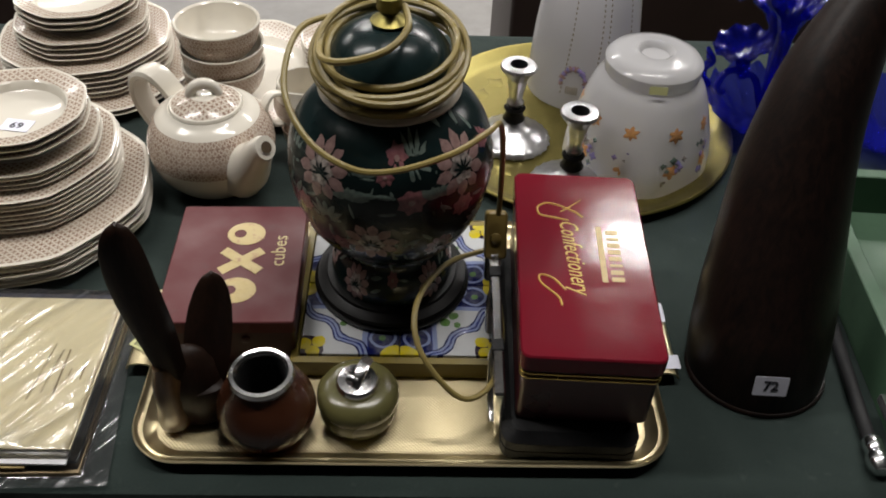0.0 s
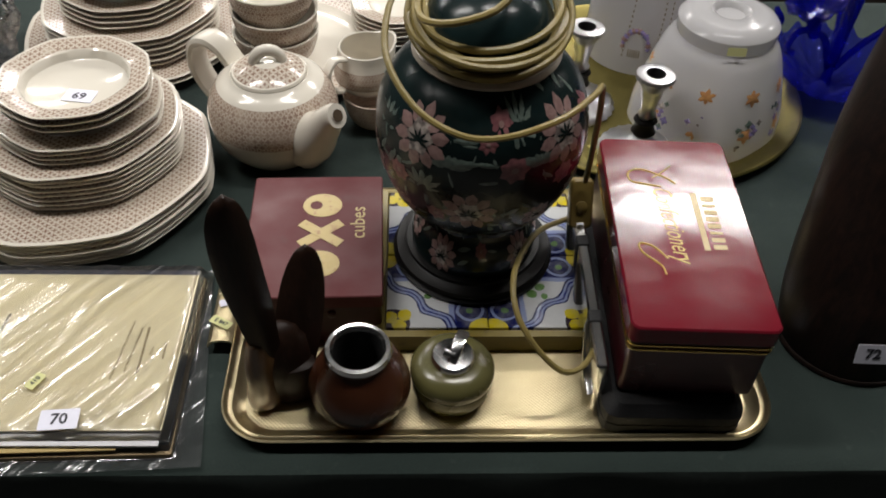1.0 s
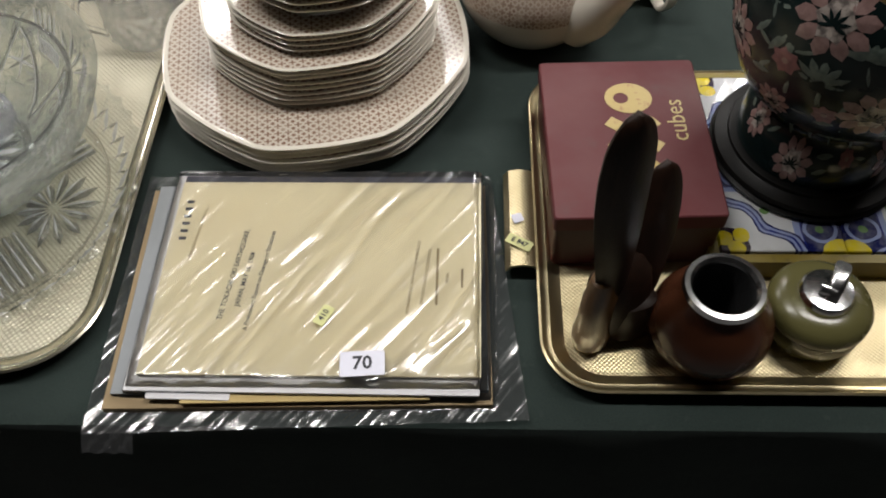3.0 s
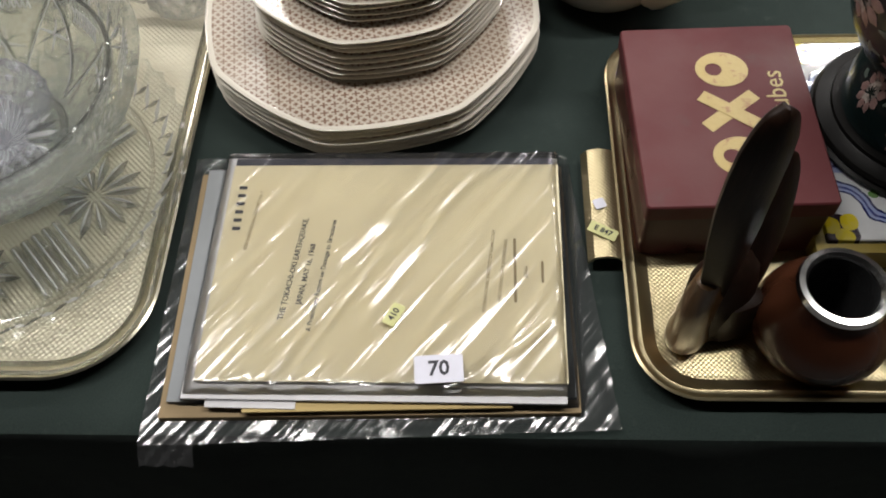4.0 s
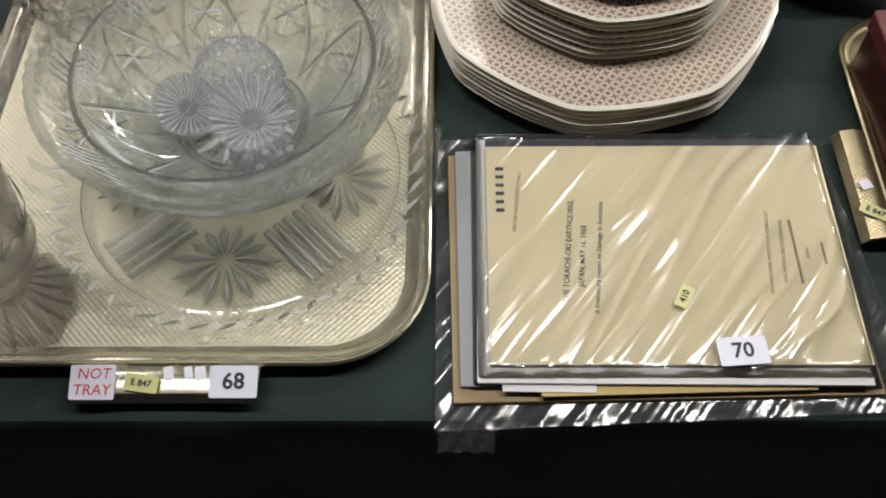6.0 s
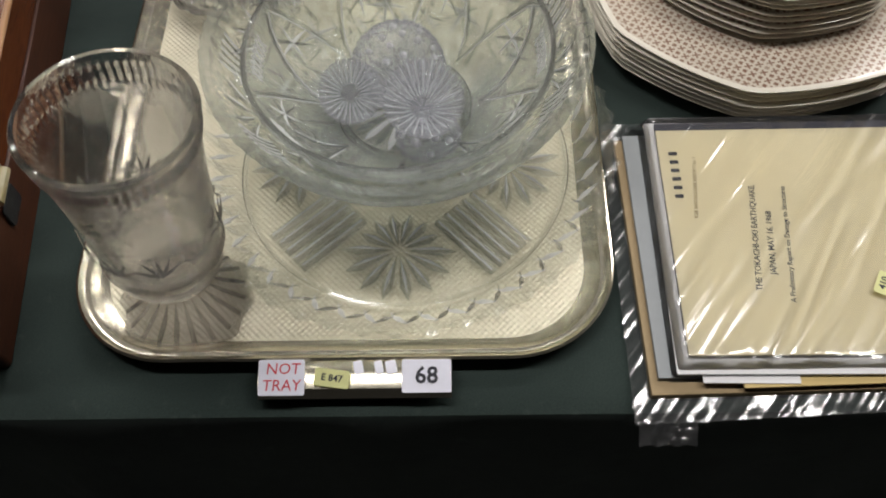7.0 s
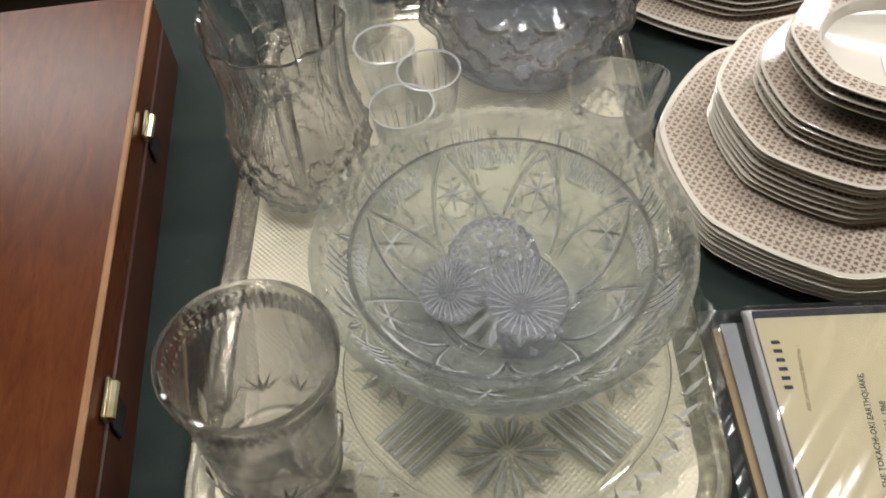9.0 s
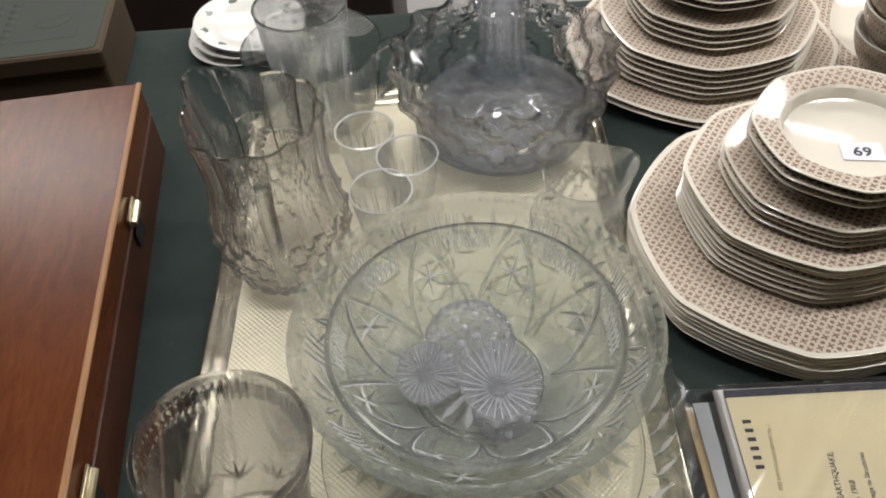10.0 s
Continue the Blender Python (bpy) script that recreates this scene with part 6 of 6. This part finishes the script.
# ---- mahogany box and the board box behind it ----
def mahogany_box():
    t = thing("mahogany_box", pose(-1.208, 0.869, 0, 0, 0, 5.8), "flat polished mahogany case with pale edging and brass catches", "wooden box")
    w, d, h = 0.46, 0.616, 0.1
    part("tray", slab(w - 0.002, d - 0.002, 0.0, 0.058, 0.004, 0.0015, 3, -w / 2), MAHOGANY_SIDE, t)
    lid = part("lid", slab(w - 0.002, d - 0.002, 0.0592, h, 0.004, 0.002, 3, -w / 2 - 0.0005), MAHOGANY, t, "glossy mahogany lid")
    part("edging", slab(0.0065, d, h - 0.003, h + 0.0006, 0.003, 0.0012, 3, -0.0028), PALE_WOOD, lid, "worn pale edge of the lid")
    for yy in (-0.186, 0.122):
        c = part("catch", moved(slab(0.012, 0.036, 0, 0.003, 0.001, 0.0006), pose(0.0005, yy, 0.078, 0, 90, 0) @ pose(0.006, 0, 0)), WORN_BRASS, t, "worn brass catch")
        part("catch_roll", tube([(0.005, yy - 0.016, 0.070), (0.005, yy, 0.070), (0.005, yy + 0.016, 0.070)], 0.0042, 8, 2), WORN_BRASS, c)
        part("catch_plate", moved(slab(0.022, 0.03, 0, 0.002, 0.004, 0.0006), pose(0.0005, yy, 0.045, 0, 90, 0)), BLACK, c)


mahogany_box()


def board_box():
    t = thing("board_box", pose(-1.544, 1.336, 0, 0, 0, 5), "old brown board box with a faded green printed label", "box")
    h = 0.084
    part("body", slab(0.44, 0.165, 0, h - 0.024, 0.006, 0.002, 4), OLD_BOARD, t, "worn brown board box")
    part("lid", slab(0.446, 0.171, h - 0.026, h, 0.006, 0.003, 4), OLD_BOARD, t, "worn brown board lid")
    part("label", slab(0.430, 0.158, h + 0.0002, h + 0.0008, 0.010, 0.0002, 4), GREEN_LABEL, t, "faded green printed label")
    part("printed_panel", slab(0.075, 0.105, h + 0.0009, h + 0.0011, 0.002, 0.00005, 3, 0.148, 0.004), LABEL_GREY, t, "grey printed picture panel")
    part("picture_oval", lathe([(0, h + 0.0012), (0.026, h + 0.0012), (0.026, h + 0.0014), (0, h + 0.0014)], 28), GREEN_LABEL, t).matrix_basis = pose(0.148, 0.004, 0)
    for k in range(2):
        part("picture_mark", lathe([(0, h + 0.0015), (0.009, h + 0.0015), (0.009, h + 0.0017), (0, h + 0.0017)], 14, lambda a, i, r, z: (r * (1 + 0.3 * math.cos(3 * a)), z)), LABEL_GREY, t).matrix_basis = pose(0.136 + 0.022 * k, 0.002 + 0.008 * k, 0)
    for row, (x, size, count) in enumerate(((0.094, 0.011, 7), (0.076, 0.007, 6), (0.060, 0.006, 8), (0.045, 0.006, 7))):
        bars([(x, -0.052 + (k + 0.5) * 0.105 / count, size, 0.105 / count * 0.62) for k in range(count)], h + 0.0009, LABEL_GREY, t)


LABEL_GREY = m_paper("grey_label_print", (0.03, 0.036, 0.032), (0.045, 0.05, 0.042))
board_box()


# ---- brass tray with candlesticks and shades ----
def round_tray():
    t = thing("brass_tray", pose(0.195, 1.165, 0), "round engraved brass tray with a raised rim", "tray")
    part("dish", lathe([(0, 0.001), (0.20, 0.001), (0.215, 0.004), (0.228, 0.014), (0.233, 0.0165), (0.234, 0.015), (0.231, 0.0175), (0.227, 0.0168), (0.214, 0.0072), (0.2, 0.0035), (0, 0.0035)], 96), BRASS, t)
    for k in range(24):
        a = 15 * k
        part("embossed_motif", moved(lathe([(0, 0.0022), (0.010, 0.0018), (0.014, 0)], 9, lambda b, i, r, z: (r * (1 + 0.35 * math.cos(4 * b)), z)), pose(0, 0, 0.0036, 0, 0, a) @ pose(0.165, 0, 0)), BRASS, t)


round_tray()


def candlestick(m):
    t = thing("candlestick", m, "silver-plated candlestick with a dark wooden knop", "candlestick", "candlesticks on the brass tray")

    def gad(a, i, r, z):
        return r * (1 + 0.025 * math.cos(a * 24) * (0.043 < r or (z > 0.11 and r > 0.017))), z
    part("foot", lathe([(0, 0), (0.050, 0), (0.0515, 0.003), (0.049, 0.008), (0.044, 0.011), (0.040, 0.012), (0.034, 0.018), (0.026, 0.021), (0.018, 0.026), (0.012, 0.034), (0, 0.034)], 72, gad), PLATE_SILVER, t)
    part("knop", lathe([(0, 0.034), (0.012, 0.034), (0.015, 0.038), (0.0125, 0.043), (0.0115, 0.050), (0.0145, 0.056), (0.012, 0.060), (0, 0.060)], 32), DARK_WOOD, t, "dark turned wooden knop")
    part("stem", lathe([(0, 0.060), (0.009, 0.060), (0.0115, 0.066), (0.0085, 0.072), (0.0095, 0.084), (0.0125, 0.098), (0.012, 0.103), (0.014, 0.107), (0.016, 0.112), (0.0205, 0.118), (0.0235, 0.123), (0.022, 0.1265), (0.017, 0.128), (0.0115, 0.1275), (0.0105, 0.110), (0, 0.110)], 72, gad), PLATE_SILVER, t)
    part("socket", lathe([(0, 0.1105), (0.0102, 0.1105), (0.0112, 0.1278), (0.0108, 0.1278), (0.0098, 0.112), (0, 0.112)], 24), BLACK, t, "dark candle socket")
    return t


c0 = candlestick(pose(0.094, 1.125, 0.0038))
c0.scale = (1.1, 1.1, 1.0)
copy_thing(c0, pose(0.166, 1.012, 0.0038, 0, 0, 20))


def blossom(x, z0, prof, t, deg, z, s, material, petals=7):
    r = float(np.interp(z, [p[1] for p in prof], [p[0] for p in prof]))
    bm = lathe([(0, 0.0012), (s * 0.5, 0.0010), (s, 0)], petals * 4, lambda a, i, rr, zz: (rr * (1 + 0.28 * math.cos(a * petals)), zz))
    slope = math.degrees(math.atan2(prof[0][0] - prof[-1][0], prof[-1][1] - prof[0][1]))
    return part("painted_flower", moved(bm, pose(0, 0, 0, 0, 0, deg) @ pose(r + 0.0006, 0, z, 0, 90 - slope, 0)), material, t)


def floral_shade():
    t = thing("lamp_shade", pose(0.272, 1.092, 0.0038), "white opal glass lamp shade painted with orange and blue flowers", "lamp shade")
    prof = [(0.100, 0.0), (0.099, 0.03), (0.094, 0.06), (0.086, 0.095), (0.076, 0.125), (0.064, 0.142)]
    sp = [tuple(p) for p in smooth_pts(prof, 4)]

    def squared(a, i, r, z):
        f = max(0, 1 - z / 0.14)
        return r * (1 + 0.05 * f * math.cos(4 * a + 0.6)), z
    part("shade", lathe(sp + [(0.066, 0.150), (0.066, 0.160), (0.060, 0.167), (0.046, 0.171), (0.030, 0.172), (0.026, 0.174), (0.022, 0.172), (0.019, 0.166), (0, 0.165)], 72, squared), OPAL, t)
    for deg in (-112, -72, -35, -150, 10, 60, 120, 170):
        blossom(0, 0, prof, t, deg, 0.092, 0.0095, ORANGE, 6)
        blossom(0, 0, prof, t, deg - 2, 0.040, 0.0095, ORANGE, 5)
        rg = random.Random(deg)
        for k in range(9):
            blossom(0, 0, prof, t, deg + rg.uniform(-11, 11), 0.045 + rg.uniform(-0.022, 0.024), rg.uniform(0.003, 0.0055), rg.choice([VIOLET, VIOLET, LEAF_ENAMEL, CREAM_ENAMEL]), 4)
    tag = part("price_tag", slab(0.024, 0.011, 0, 0.0003, 0.001, 0.00005, 2), YELLOW_TAG, t, "small yellow price sticker")
    tag.matrix_basis = pose(-0.006, -0.0682, 0.152, 78, 0, -5)


floral_shade()


def tall_shade():
    t = thing("tall_lamp_shade", pose(0.215, 1.285, 0.0038), "tall white opal glass shade with a painted basket and dotted lines", "lamp shade")
    prof = [(0.085, 0.0), (0.084, 0.05), (0.080, 0.11), (0.072, 0.17), (0.060, 0.22), (0.056, 0.25)]
    sp = [tuple(p) for p in smooth_pts(prof, 4)]
    part("shade", lathe(sp + [(0.052, 0.252)] + [(r - 0.003, z) for r, z in reversed(sp)] + [sp[0]], 64), OPAL, t)
    for deg in (-88, -80, -50, -120, -20):
        for k in range(26):
            z = 0.03 + 0.008 * k
            r = float(np.interp(z, [p[1] for p in prof], [p[0] for p in prof]))
            part("painted_dot", moved(slab(0.0016, 0.0045, 0, 0.0004, 0.0006, 0.0001, 1), pose(0, 0, 0, 0, 0, deg + 4 * math.sin(k * 0.12)) @ pose(r + 0.0004, 0, z, 0, 90, 0) @ pose(0, 0, 0, 0, 0, 90)), FAINT_INK, t)
    rg = random.Random(4)
    for k in range(16):
        a = math.pi * k / 15
        blossom(0, 0, prof, t, -108 + 13 * math.cos(a), 0.045 + 0.028 * math.sin(a), rg.uniform(0.003, 0.005), rg.choice([VIOLET, PINK, VIOLET]), 5)
    for k in range(6):
        part("painted_basket", moved(slab(0.0012, 0.013, 0, 0.0004, 0.0004, 0.0001, 1), pose(0, 0, 0, 0, 0, -114 + 2.2 * k) @ pose(0.0848, 0, 0.036, 0, 90, 0) @ pose(0, 0, 0, 0, 0, 90)), FAINT_INK, t)


tall_shade()


def blue_glass():
    t = thing("cobalt_epergne", pose(0.478, 1.175, 0.0005), "cobalt blue glass flower stand with frilled bowls and curling arms", "glass ornament")

    def frill(k, amp):
        def f(a, i, r, z):
            w = min(1, (r / 0.05)) ** 3
            return r + amp * w * 0.3 * math.cos(a * k), z + amp * w * math.sin(a * k)
        return f
    part("bowl", lathe([(0, 0), (0.03, 0), (0.032, 0.004), (0.05, 0.018), (0.075, 0.04), (0.092, 0.056), (0.0905, 0.058), (0.073, 0.043), (0.048, 0.021), (0, 0.008)], 120, frill(14, 0.008)), COBALT_PALE, t)
    part("stem", lathe([(0, 0.006), (0.010, 0.008), (0.007, 0.03), (0.009, 0.10), (0.012, 0.16), (0.022, 0.19), (0.045, 0.215), (0.044, 0.217), (0.020, 0.194), (0, 0.17)], 72, frill(10, 0.008)), COBALT, t)
    for deg, h in ((200, 0.11), (320, 0.13), (80, 0.12)):
        a = radians(deg)
        ca, sa = math.cos(a), math.sin(a)
        part("arm", tube([(0.006 * ca, 0.006 * sa, 0.04), (0.03 * ca, 0.03 * sa, 0.09), (0.06 * ca, 0.06 * sa, h), (0.088 * ca, 0.088 * sa, h + 0.004), (0.098 * ca, 0.098 * sa, h - 0.02), (0.084 * ca, 0.084 * sa, h - 0.03)], 0.0052, 10), COBALT, t)
        part("trumpet", moved(lathe([(0, 0), (0.008, 0.002), (0.012, 0.03), (0.024, 0.05), (0.040, 0.062), (0.039, 0.064), (0.022, 0.053), (0, 0.01)], 96, frill(9, 0.007)), pose(0.055 * ca, 0.055 * sa, h - 0.01, -18 * sa, 18 * ca, 0)), COBALT, t)
    # hanging twisted drops
    for deg, r, z in ((165, 0.095, 0.05), (150, 0.075, 0.19)):
        a = radians(deg)
        pts = [(r * math.cos(a) + 0.006 * math.sin(k * 1.9), r * math.sin(a) + 0.006 * math.cos(k * 1.9), z + 0.012 * k) for k in range(7)]
        part("twisted_drop", tube(pts, [0.003, 0.007, 0.006, 0.007, 0.006, 0.007, 0.003], 10, 4), COBALT, t)
    t2 = thing("blue_glass_bowl", pose(0.66, 1.14, 0.0005), "frilled cobalt glass bowl", "glass bowl")
    part("bowl", lathe([(0, 0), (0.03, 0), (0.05, 0.02), (0.075, 0.05), (0.085, 0.08), (0.083, 0.081), (0.072, 0.053), (0.046, 0.023), (0, 0.008)], 120, frill(12, 0.008)), COBALT_PALE, t2)


COBALT_PALE = glass_mat("pale_cobalt_glass", (0.35, 0.38, 0.95), clear=0.45, rough=0.03, body=0.10, body_color=(0.2, 0.22, 0.75))
blue_glass()


# ---- beyond the table ----
def dark_cabinet():
    t = thing("dark_cabinet", pose(0.9, 2.05, FLOOR), "dark wooden cabinet standing behind the sale table", "cabinet")
    part("carcass", slab(1.5, 0.5, 0, 0.72, 0.01, 0.004), DARK_SHELF, t)
    part("top", slab(1.56, 0.54, 0.722, 0.75, 0.01, 0.004), DARK_SHELF, t)
    t2 = thing("dark_cabinet", pose(-1.7, 2.2, FLOOR), "low dark wooden cabinet behind the sale table", "cabinet")
    part("carcass", slab(1.4, 0.5, 0, 0.60, 0.01, 0.004), DARK_SHELF, t2)
    part("top", slab(1.46, 0.54, 0.602, 0.63, 0.01, 0.004), DARK_SHELF, t2)


dark_cabinet()
